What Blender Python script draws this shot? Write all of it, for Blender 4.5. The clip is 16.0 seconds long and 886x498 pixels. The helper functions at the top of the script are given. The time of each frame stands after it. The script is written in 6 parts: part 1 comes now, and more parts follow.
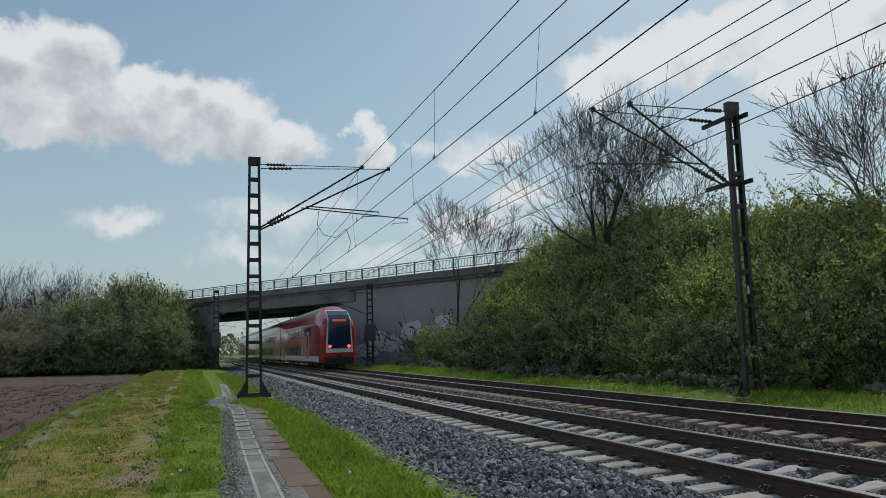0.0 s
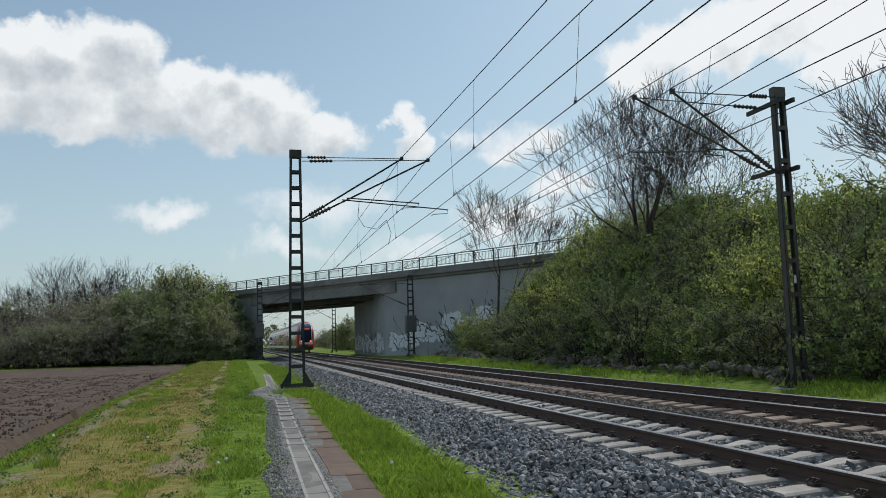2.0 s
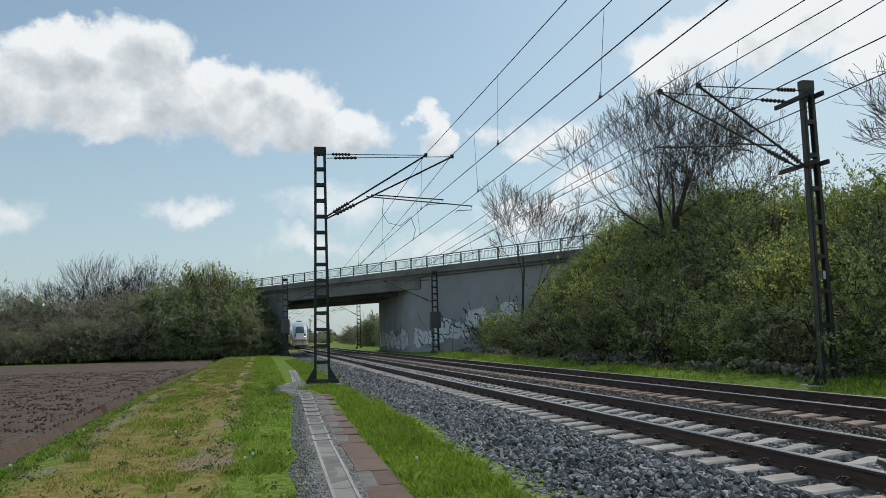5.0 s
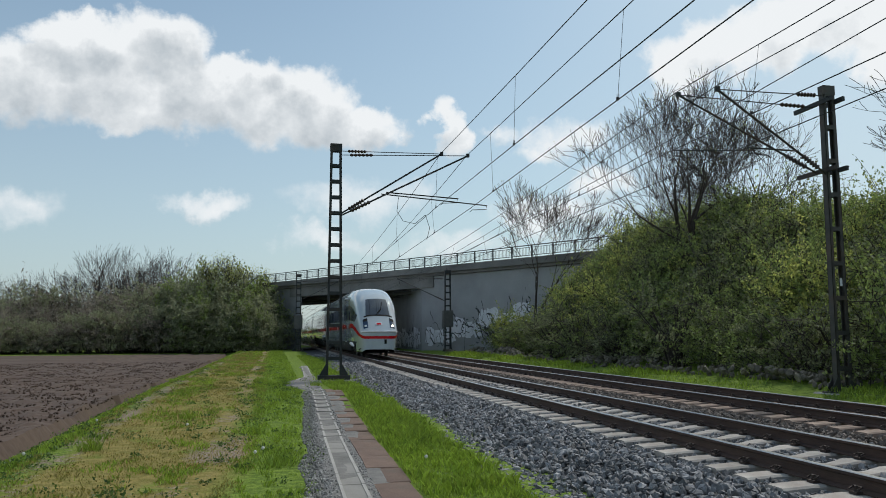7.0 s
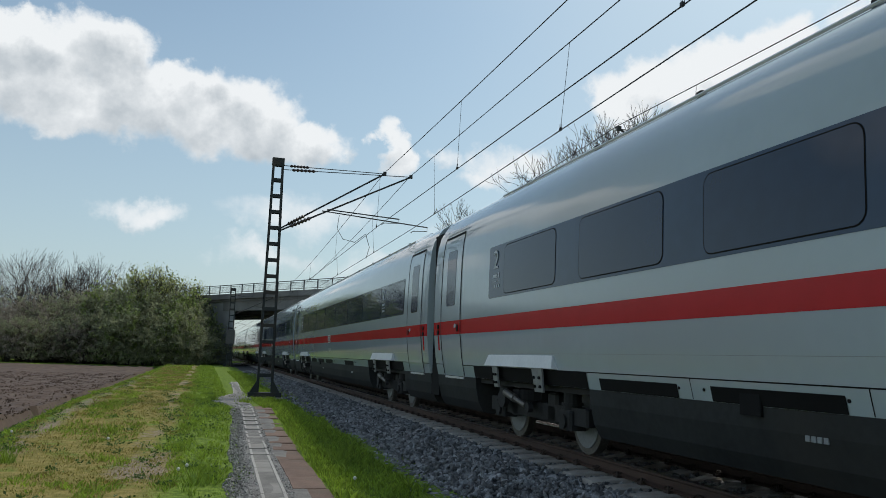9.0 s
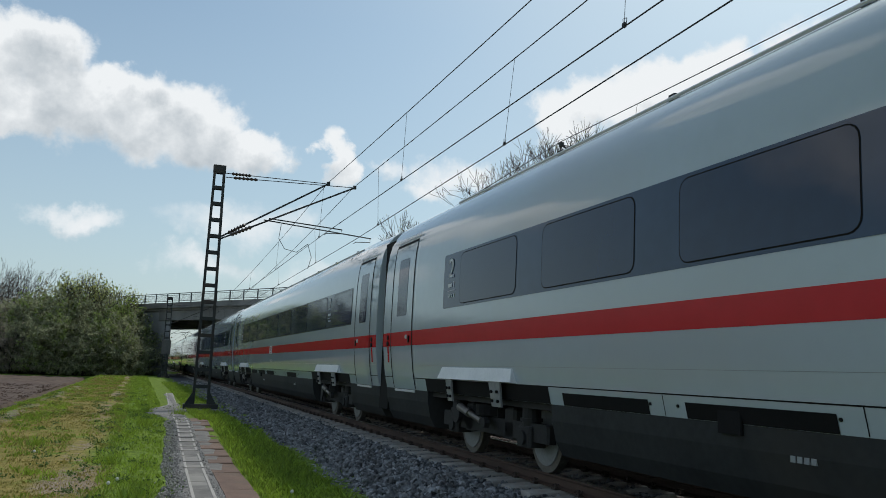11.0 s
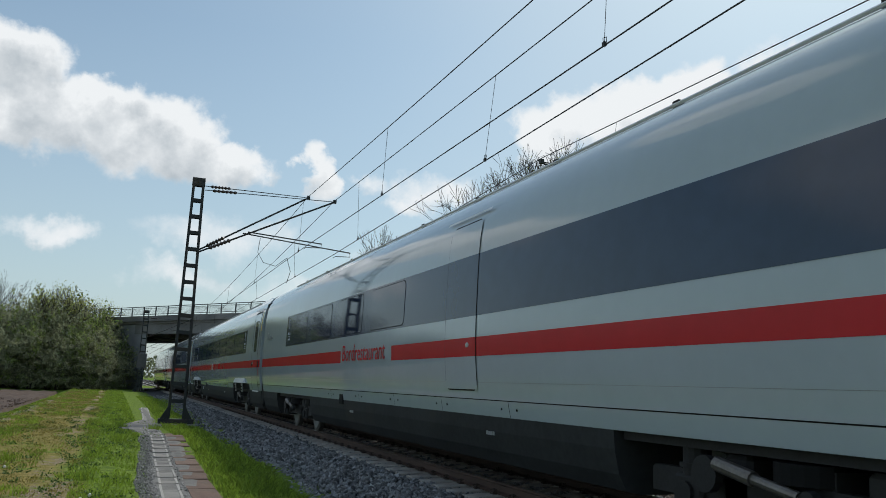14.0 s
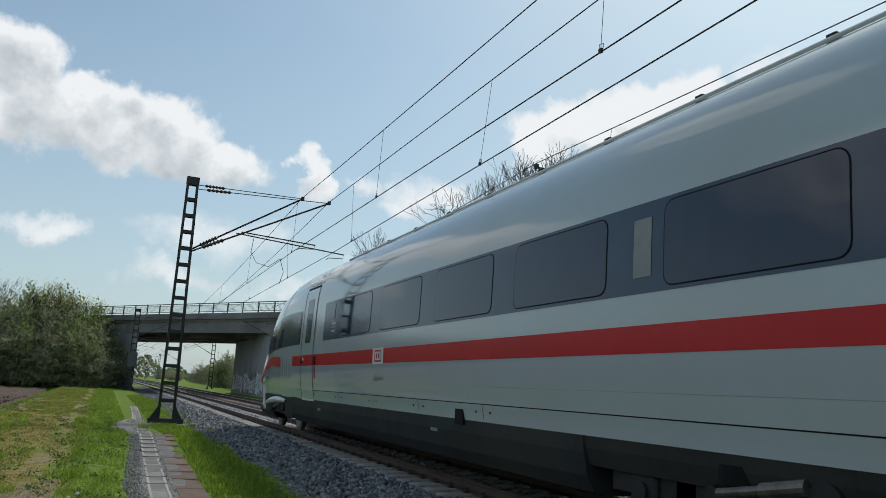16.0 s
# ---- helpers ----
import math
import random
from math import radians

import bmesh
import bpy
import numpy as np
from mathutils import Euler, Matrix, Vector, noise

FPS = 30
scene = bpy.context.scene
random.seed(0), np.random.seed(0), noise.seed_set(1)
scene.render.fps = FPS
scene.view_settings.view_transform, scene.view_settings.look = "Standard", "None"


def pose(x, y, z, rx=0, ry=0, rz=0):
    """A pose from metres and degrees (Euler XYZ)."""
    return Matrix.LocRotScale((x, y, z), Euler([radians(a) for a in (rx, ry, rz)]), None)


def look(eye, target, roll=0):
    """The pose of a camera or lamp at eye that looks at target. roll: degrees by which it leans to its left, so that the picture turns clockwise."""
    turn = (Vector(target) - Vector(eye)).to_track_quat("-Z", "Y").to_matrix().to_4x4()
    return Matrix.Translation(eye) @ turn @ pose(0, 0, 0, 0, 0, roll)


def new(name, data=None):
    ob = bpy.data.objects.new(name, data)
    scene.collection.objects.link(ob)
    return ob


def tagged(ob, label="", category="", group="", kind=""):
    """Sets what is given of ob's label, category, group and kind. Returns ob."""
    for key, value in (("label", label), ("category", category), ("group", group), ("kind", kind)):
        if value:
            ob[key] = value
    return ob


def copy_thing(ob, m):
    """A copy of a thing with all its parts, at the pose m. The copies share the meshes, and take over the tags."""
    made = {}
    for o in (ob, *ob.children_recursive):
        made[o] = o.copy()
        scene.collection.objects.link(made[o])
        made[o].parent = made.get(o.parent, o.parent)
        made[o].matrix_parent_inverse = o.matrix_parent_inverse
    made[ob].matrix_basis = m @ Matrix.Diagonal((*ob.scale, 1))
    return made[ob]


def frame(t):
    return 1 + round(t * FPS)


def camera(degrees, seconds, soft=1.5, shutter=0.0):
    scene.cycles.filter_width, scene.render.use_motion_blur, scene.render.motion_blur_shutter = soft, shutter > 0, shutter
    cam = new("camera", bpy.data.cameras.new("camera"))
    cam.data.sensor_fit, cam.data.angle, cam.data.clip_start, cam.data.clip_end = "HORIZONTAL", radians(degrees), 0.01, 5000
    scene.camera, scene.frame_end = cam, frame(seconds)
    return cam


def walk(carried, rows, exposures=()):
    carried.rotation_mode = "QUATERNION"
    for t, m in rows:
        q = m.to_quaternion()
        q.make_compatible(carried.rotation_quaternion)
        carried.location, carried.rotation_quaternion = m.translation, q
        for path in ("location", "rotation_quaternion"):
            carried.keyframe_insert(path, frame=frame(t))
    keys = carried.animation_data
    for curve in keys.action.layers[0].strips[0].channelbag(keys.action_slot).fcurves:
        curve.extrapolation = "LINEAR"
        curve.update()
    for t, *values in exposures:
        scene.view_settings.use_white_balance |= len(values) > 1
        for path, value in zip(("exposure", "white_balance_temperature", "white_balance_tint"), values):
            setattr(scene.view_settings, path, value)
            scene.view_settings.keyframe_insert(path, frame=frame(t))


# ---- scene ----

# ---------------------------------------------------------------- camera
EYE_Z = 1.29            # above the rail tops, which lie at z = 0
cam = camera(57.97, 16.0, soft=0.9)
# seconds, yaw, pitch, roll of the held camera
ROWS = [
    (0.0, -17.29, 7.04, 1.56), (0.5, -16.02, 6.48, 1.73), (1.0, -15.40, 6.31, 1.76),
    (1.5, -15.19, 6.43, 1.63), (2.0, -14.39, 6.46, 1.61), (2.5, -14.08, 6.41, 1.75),
    (3.0, -13.70, 6.36, 1.64), (3.5, -13.32, 6.37, 1.65), (4.0, -13.21, 6.35, 1.77),
    (6.5, -11.60, 6.14, 0.70), (7.0, -11.79, 6.18, 0.25), (7.5, -12.27, 6.23, -0.48),
    (8.0, -13.78, 6.73, -0.89), (8.5, -15.20, 7.41, -1.44), (9.0, -16.42, 7.77, -1.81),
    (9.5, -16.84, 8.30, -2.29), (10.0, -18.42, 8.46, -2.09), (12.5, -21.77, 9.26, -2.40),
    (13.0, -21.97, 9.56, -2.29), (13.5, -22.05, 9.73, -2.46), (14.0, -22.11, 9.92, -2.44),
    (14.5, -22.32, 10.04, -2.61), (15.0, -22.43, 10.01, -2.69), (15.5, -22.52, 10.08, -2.84),
    (16.0, -22.73, 10.19, -3.30),
]
walk(cam, [(t, pose(0, 0, EYE_Z, 90 + p, r, y)) for t, y, p, r in ROWS],
     exposures=[(0.0, -0.25), (0.6, -0.05), (1.5, 0.0), (8.0, 0.0), (16.0, 0.0)])

# ---------------------------------------------------------------- light
SUN_AZ, SUN_EL = 52.0, 50.0     # degrees: from +y towards +x, above the horizon


def make_world():
    w = bpy.data.worlds.new("world")
    scene.world = w
    w.use_nodes = True
    nt = w.node_tree
    nt.nodes.clear()
    N, Lk = nt.nodes.new, nt.links.new

    def math_node(op, a, b=None, c=None, clamp=False):
        n = N("ShaderNodeMath")
        n.operation, n.use_clamp = op, clamp
        for i, v in enumerate((a, b, c)):
            if v is None:
                continue
            if isinstance(v, (int, float)):
                n.inputs[i].default_value = v
            else:
                Lk(v, n.inputs[i])
        return n.outputs[0]

    out, bg = N("ShaderNodeOutputWorld"), N("ShaderNodeBackground")
    Lk(bg.outputs[0], out.inputs[0])
    sky = N("ShaderNodeTexSky")
    sky.sky_type, sky.sun_disc = "NISHITA", False
    sky.sun_elevation, sky.sun_rotation = radians(SUN_EL), radians(SUN_AZ)
    sky.air_density, sky.dust_density, sky.ozone_density = 1.0, 1.6, 1.0
    tc = N("ShaderNodeTexCoord")
    sep = N("ShaderNodeSeparateXYZ")
    Lk(tc.outputs["Generated"], sep.inputs[0])
    x, y, z = sep.outputs
    bear = math_node("MULTIPLY", math_node("ARCTAN2", x, y), 57.2958)
    elev = math_node("MULTIPLY", math_node("ARCSINE", z), 57.2958)
    # cloud outlines are frayed by bending the directions with noise
    def frayed(scale, detail, offset):
        mp = N("ShaderNodeMapping")
        mp.inputs["Location"].default_value = offset
        Lk(tc.outputs["Generated"], mp.inputs[0])
        n = N("ShaderNodeTexNoise")
        n.inputs["Scale"].default_value, n.inputs["Detail"].default_value, n.inputs["Roughness"].default_value = scale, detail, 0.6
        Lk(mp.outputs[0], n.inputs["Vector"])
        sp = N("ShaderNodeSeparateColor")
        Lk(n.outputs["Color"], sp.inputs[0])
        return sp.outputs

    fr = frayed(15.0, 8.0, (0.3, 0.1, 0.7))
    bear = math_node("ADD", bear, math_node("MULTIPLY", math_node("SUBTRACT", fr[0], 0.5), 7.0))
    elev_c = math_node("ADD", elev, math_node("MULTIPLY", math_node("SUBTRACT", fr[1], 0.5), 4.6))
    # cloud banks: bearing, elevation, half length, half height (degrees), thickness
    banks = [(-16.6, 16.2, 5.1, 2.7, 1), (-13.0, 19.2, 3.9, 1.7, 1), (-8.2, 19.6, 3.6, 2.3, 1), (-6.0, 16.5, 4.2, 3.0, 1), (-2.6, 18.1, 3.2, 1.9, 1), (-0.6, 16.1, 4.4, 2.7, 1),
             (2.6, 15.9, 4.1, 2.5, 1), (6.3, 15.0, 3.5, 1.6, 0.9), (-9.3, 15.3, 4.5, 2.0, 1), (-11.6, 17.4, 4.2, 2.4, 1), (12.1, 14.7, 1.4, 1.9, 0.7), (16.0, 14.3, 1.6, 1.0, 0.34), (20.7, 13.9, 3.2, 1.4, 0.42),
             (19.1, 12.7, 1.8, 0.7, 0.34), (-4.7, 9.2, 2.6, 0.9, 0.36), (6.0, 9.6, 4.5, 1.2, 0.22), (2.8, 6.8, 3.2, 0.9, 0.24), (19.8, 8.7, 4.4, 1.4, 0.36), (23.0, 10.4, 2.3, 1.2, 0.5),
             (28.3, 18.2, 2.6, 2.2, 0.7), (31.8, 19.1, 3.3, 2.1, 0.8), (35.4, 19.5, 3.8, 2.6, 1), (39.6, 19.9, 3.5, 3.0, 1), (42.7, 18.0, 3.3, 3.0, 1), (-16.5, 8.3, 2.3, 0.9, 0.16),
             (12.5, 6.2, 4.5, 0.9, 0.22), (-24, 15, 6, 3, 1), (50, 20, 8, 4, 1), (-60, 18, 18, 7, 1), (90, 24, 20, 8, 1), (150, 20, 25, 9, 1), (-120, 22, 24, 8, 1), (60, 40, 16, 10, 1), (-20, 42, 18, 6, 1)]

    def bank_mask(e_in):
        m = None
        for b0, e0, wb, we, amp in banks:
            db = math_node("DIVIDE", math_node("SUBTRACT", bear, b0), wb)
            de = math_node("DIVIDE", math_node("SUBTRACT", e_in, e0), we)
            r2 = math_node("ADD", math_node("MULTIPLY", db, db), math_node("MULTIPLY", de, de))
            v = math_node("MULTIPLY", math_node("SUBTRACT", 1.0, r2), amp)
            m = v if m is None else math_node("SMOOTH_MAX", m, v, 0.25)
        return math_node("MAXIMUM", m, -1.2)

    mask = bank_mask(elev_c)
    above = bank_mask(math_node("ADD", elev_c, 1.5))

    def cloud_noise(scale, detail, offset):
        mp = N("ShaderNodeMapping")
        mp.inputs["Location"].default_value = offset
        Lk(tc.outputs["Generated"], mp.inputs[0])
        n = N("ShaderNodeTexNoise")
        n.inputs["Scale"].default_value, n.inputs["Detail"].default_value, n.inputs["Roughness"].default_value = scale, detail, 0.58
        Lk(mp.outputs[0], n.inputs["Vector"])
        return n.outputs[0]

    n1 = cloud_noise(24.0, 9.0, (0.3, 0.1, 0.7))
    n2 = cloud_noise(7.0, 5.0, (2.3, 1.1, 0.2))
    dens = math_node("ADD", mask, math_node("MULTIPLY", math_node("SUBTRACT", n1, 0.5), 0.9))
    cover = N("ShaderNodeMapRange")
    cover.interpolation_type = "SMOOTHSTEP"
    cover.inputs["From Min"].default_value, cover.inputs["From Max"].default_value = -0.22, 0.52
    Lk(dens, cover.inputs["Value"])
    # cloud with more cloud above it is greyer, its upper rims are white
    n3 = cloud_noise(19.0, 8.0, (5.3, 0.4, 1.2))
    thick = math_node("ADD", math_node("MULTIPLY_ADD", above, 0.42, math_node("MULTIPLY", math_node("SUBTRACT", n2, 0.5), 0.8)), math_node("MULTIPLY", math_node("SUBTRACT", n3, 0.5), 1.0))
    sunward = N("ShaderNodeMapRange")
    sunward.interpolation_type = "SMOOTHSTEP"
    sunward.inputs["From Min"].default_value, sunward.inputs["From Max"].default_value = 14.0, 36.0
    Lk(math_node("SUBTRACT", SUN_AZ, math_node("ABSOLUTE", math_node("SUBTRACT", bear, SUN_AZ))), sunward.inputs["Value"])
    thick = math_node("SUBTRACT", thick, math_node("MULTIPLY", sunward.outputs[0], 0.34))
    tone = N("ShaderNodeValToRGB")
    tone.color_ramp.elements[0].position, tone.color_ramp.elements[0].color = 0.02, (0.86, 0.89, 0.91, 1)
    tone.color_ramp.elements[1].position, tone.color_ramp.elements[1].color = 0.58, (0.40, 0.46, 0.51, 1)
    Lk(thick, tone.inputs[0])
    scale_sky = N("ShaderNodeMix")
    scale_sky.data_type, scale_sky.blend_type = "RGBA", "MULTIPLY"
    scale_sky.inputs[0].default_value = 1.0
    Lk(sky.outputs[0], scale_sky.inputs[6])
    scale_sky.inputs[7].default_value = (SKY_GAIN * 0.90, SKY_GAIN * 1.07, SKY_GAIN * 1.04, 1)
    # thin veil that whitens the sky towards the horizon
    veil = N("ShaderNodeMapRange")
    veil.inputs["From Min"].default_value, veil.inputs["From Max"].default_value = 24.0, 0.0
    veil.inputs["To Min"].default_value, veil.inputs["To Max"].default_value = 0.16, 0.62
    Lk(elev, veil.inputs["Value"])
    mix1 = N("ShaderNodeMix")
    mix1.data_type = "RGBA"
    Lk(math_node("MULTIPLY_ADD", sunward.outputs[0], 0.24, veil.outputs[0], clamp=True), mix1.inputs[0])
    Lk(scale_sky.outputs[2], mix1.inputs[6])
    mix1.inputs[7].default_value = (0.545, 0.645, 0.71, 1)
    mix2 = N("ShaderNodeMix")
    mix2.data_type = "RGBA"
    Lk(cover.outputs[0], mix2.inputs[0])
    Lk(mix1.outputs[2], mix2.inputs[6])
    Lk(tone.outputs[0], mix2.inputs[7])
    Lk(mix2.outputs[2], bg.inputs[0])
    bg.inputs[1].default_value = 1.0


SKY_GAIN = 0.105
make_world()
sun = new("sun", bpy.data.lights.new("sun", "SUN"))
sun.data.energy, sun.data.angle, sun.data.color = 2.2, radians(3.0), (1.0, 0.95, 0.87)
_a, _e = radians(SUN_AZ), radians(SUN_EL)
sun.matrix_world = look((math.sin(_a) * math.cos(_e) * 200, math.cos(_a) * math.cos(_e) * 200, math.sin(_e) * 200), (0, 0, 0))


# ---------------------------------------------------------------- materials
def mat(name, c1, c2=None, rough=0.7, metal=0.0, scale=6.0, fine=60.0, bump=0.0, dirt=None, spec=0.5, per_object=0.0, per_island=0.0,
        translucent=0.0, coat=0.0, stretch=(1, 1, 1)):
    """Two tones mixed by coarse and fine noise, with optional stains, relief and a random shift per piece."""
    m = bpy.data.materials.new(name)
    m.use_nodes = True
    nt = m.node_tree
    N, Lk = nt.nodes.new, nt.links.new
    p = nt.nodes["Principled BSDF"]
    p.inputs["Roughness"].default_value, p.inputs["Metallic"].default_value = rough, metal
    p.inputs["Specular IOR Level"].default_value = spec
    p.inputs["Coat Weight"].default_value = coat
    c2 = c2 or tuple(v * 0.8 for v in c1)
    tc, mp = N("ShaderNodeTexCoord"), N("ShaderNodeMapping")
    mp.inputs["Scale"].default_value = stretch
    Lk(tc.outputs["Object"], mp.inputs[0])
    a, b = N("ShaderNodeTexNoise"), N("ShaderNodeTexNoise")
    for n, s, d in ((a, scale, 4.0), (b, fine, 3.0)):
        n.inputs["Scale"].default_value, n.inputs["Detail"].default_value = s, d
        Lk(mp.outputs[0], n.inputs["Vector"])
    add = N("ShaderNodeMath")
    add.operation = "MULTIPLY_ADD"
    Lk(a.outputs[0], add.inputs[0])
    add.inputs[1].default_value = 0.6
    half = N("ShaderNodeMath")
    half.operation = "MULTIPLY"
    Lk(b.outputs[0], half.inputs[0])
    half.inputs[1].default_value = 0.4
    Lk(half.outputs[0], add.inputs[2])
    ramp = N("ShaderNodeValToRGB")
    ramp.color_ramp.elements[0].position, ramp.color_ramp.elements[0].color = 0.36, (*c2, 1)
    ramp.color_ramp.elements[1].position, ramp.color_ramp.elements[1].color = 0.64, (*c1, 1)
    Lk(add.outputs[0], ramp.inputs[0])
    col = ramp.outputs[0]
    if dirt:
        dn = N("ShaderNodeTexNoise")
        dn.inputs["Scale"].default_value, dn.inputs["Detail"].default_value = scale * 0.35, 6.0
        Lk(mp.outputs[0], dn.inputs["Vector"])
        dr = N("ShaderNodeValToRGB")
        dr.color_ramp.elements[0].position, dr.color_ramp.elements[1].position = 0.5, 0.68
        Lk(dn.outputs[0], dr.inputs[0])
        mx = N("ShaderNodeMix")
        mx.data_type = "RGBA"
        Lk(dr.outputs[0], mx.inputs[0])
        Lk(col, mx.inputs[6])
        mx.inputs[7].default_value = (*dirt, 1)
        col = mx.outputs[2]
    if per_object or per_island:
        if per_object:
            src, k = N("ShaderNodeObjectInfo").outputs["Random"], per_object
        else:
            src, k = N("ShaderNodeNewGeometry").outputs["Random Per Island"], per_island
        rg = N("ShaderNodeMapRange")
        rg.inputs["To Min"].default_value, rg.inputs["To Max"].default_value = 1 - k, 1 + k
        Lk(src, rg.inputs["Value"])
        hsv = N("ShaderNodeHueSaturation")
        Lk(rg.outputs[0], hsv.inputs["Value"])
        Lk(col, hsv.inputs["Color"])
        col = hsv.outputs[0]
    Lk(col, p.inputs["Base Color"])
    if bump:
        bp = N("ShaderNodeBump")
        bp.inputs["Strength"].default_value, bp.inputs["Distance"].default_value = bump, 0.02
        Lk(add.outputs[0], bp.inputs["Height"])
        Lk(bp.outputs[0], p.inputs["Normal"])
    if translucent:
        tr, ms = N("ShaderNodeBsdfTranslucent"), N("ShaderNodeMixShader")
        Lk(col, tr.inputs[0])
        ms.inputs[0].default_value = translucent
        Lk(p.outputs[0], ms.inputs[1])
        Lk(tr.outputs[0], ms.inputs[2])
        Lk(ms.outputs[0], nt.nodes["Material Output"].inputs[0])
    return m


def turf(name):
    """Lane turf: green margins, a mossy middle and two broken bare wheel tracks, wandering along y."""
    m = bpy.data.materials.new(name)
    m.use_nodes = True
    nt = m.node_tree
    N, Lk = nt.nodes.new, nt.links.new
    p = nt.nodes["Principled BSDF"]
    p.inputs["Roughness"].default_value, p.inputs["Specular IOR Level"].default_value = 0.95, 0.15
    tc = N("ShaderNodeTexCoord")

    def nz(scale, detail, sy=1.0):
        mp, n = N("ShaderNodeMapping"), N("ShaderNodeTexNoise")
        mp.inputs["Scale"].default_value = (1, sy, 1)
        Lk(tc.outputs["Object"], mp.inputs[0])
        Lk(mp.outputs[0], n.inputs["Vector"])
        n.inputs["Scale"].default_value, n.inputs["Detail"].default_value = scale, detail
        return n.outputs[0]

    def mth(op, a, b, c=None):
        n = N("ShaderNodeMath")
        n.operation = op
        for i, v in enumerate((a, b, c)):
            if v is None:
                continue
            if isinstance(v, (int, float)):
                n.inputs[i].default_value = v
            else:
                Lk(v, n.inputs[i])
        return n.outputs[0]

    def ramp(v, a, b):
        n = N("ShaderNodeMapRange")
        n.interpolation_type = "SMOOTHSTEP"
        n.inputs["From Min"].default_value, n.inputs["From Max"].default_value = a, b
        Lk(v, n.inputs["Value"])
        return n.outputs[0]

    def blend(f, a, b):
        n = N("ShaderNodeMix")
        n.data_type = "RGBA"
        Lk(f, n.inputs[0])
        for k, v in ((6, a), (7, b)):
            if isinstance(v, tuple):
                n.inputs[k].default_value = (*v, 1)
            else:
                Lk(v, n.inputs[k])
        return n.outputs[2]

    sep = N("ShaderNodeSeparateXYZ")
    Lk(tc.outputs["Object"], sep.inputs[0])
    x = mth("MULTIPLY_ADD", mth("SUBTRACT", nz(0.7, 4.0, 0.6), 0.5), 1.1, sep.outputs[0])
    green = blend(ramp(nz(9.0, 5.0), 0.35, 0.65), (0.10, 0.16, 0.022), (0.19, 0.27, 0.04))
    moss = blend(ramp(nz(5.0, 6.0), 0.36, 0.64), (0.185, 0.165, 0.042), (0.28, 0.225, 0.075))
    mid = mth("MULTIPLY", ramp(x, -3.2, -2.7), mth("SUBTRACT", 1.0, ramp(x, -0.75, -0.3)))
    mid = mth("MULTIPLY", mid, ramp(nz(1.6, 6.0), 0.30, 0.48))
    col = blend(mid, green, moss)
    soil = blend(ramp(nz(26.0, 5.0), 0.35, 0.65), (0.17, 0.13, 0.085), (0.34, 0.28, 0.20))
    for c, w, k in ((-0.85, 0.36, 0.50), (-3.0, 0.36, 0.49), (-1.9, 0.8, 0.62)):
        near = mth("SUBTRACT", 1.0, ramp(mth("ABSOLUTE", mth("SUBTRACT", x, c), 0.0), w * 0.35, w))
        f = mth("MULTIPLY", near, ramp(mth("MULTIPLY_ADD", nz(7.0, 6.0), 0.5, mth("MULTIPLY", nz(0.55, 3.0), 0.5)), k - 0.02, k + 0.05))
        col = blend(f, col, soil)
    Lk(col, p.inputs["Base Color"])
    bp = N("ShaderNodeBump")
    bp.inputs["Strength"].default_value, bp.inputs["Distance"].default_value = 1.0, 0.04
    Lk(nz(22.0, 6.0), bp.inputs["Height"])
    Lk(bp.outputs[0], p.inputs["Normal"])
    return m


def glow(name, color, strength):
    m = bpy.data.materials.new(name)
    m.use_nodes = True
    p = m.node_tree.nodes["Principled BSDF"]
    p.inputs["Base Color"].default_value = (*color, 1)
    p.inputs["Emission Color"].default_value, p.inputs["Emission Strength"].default_value = (*color, 1), strength
    return m


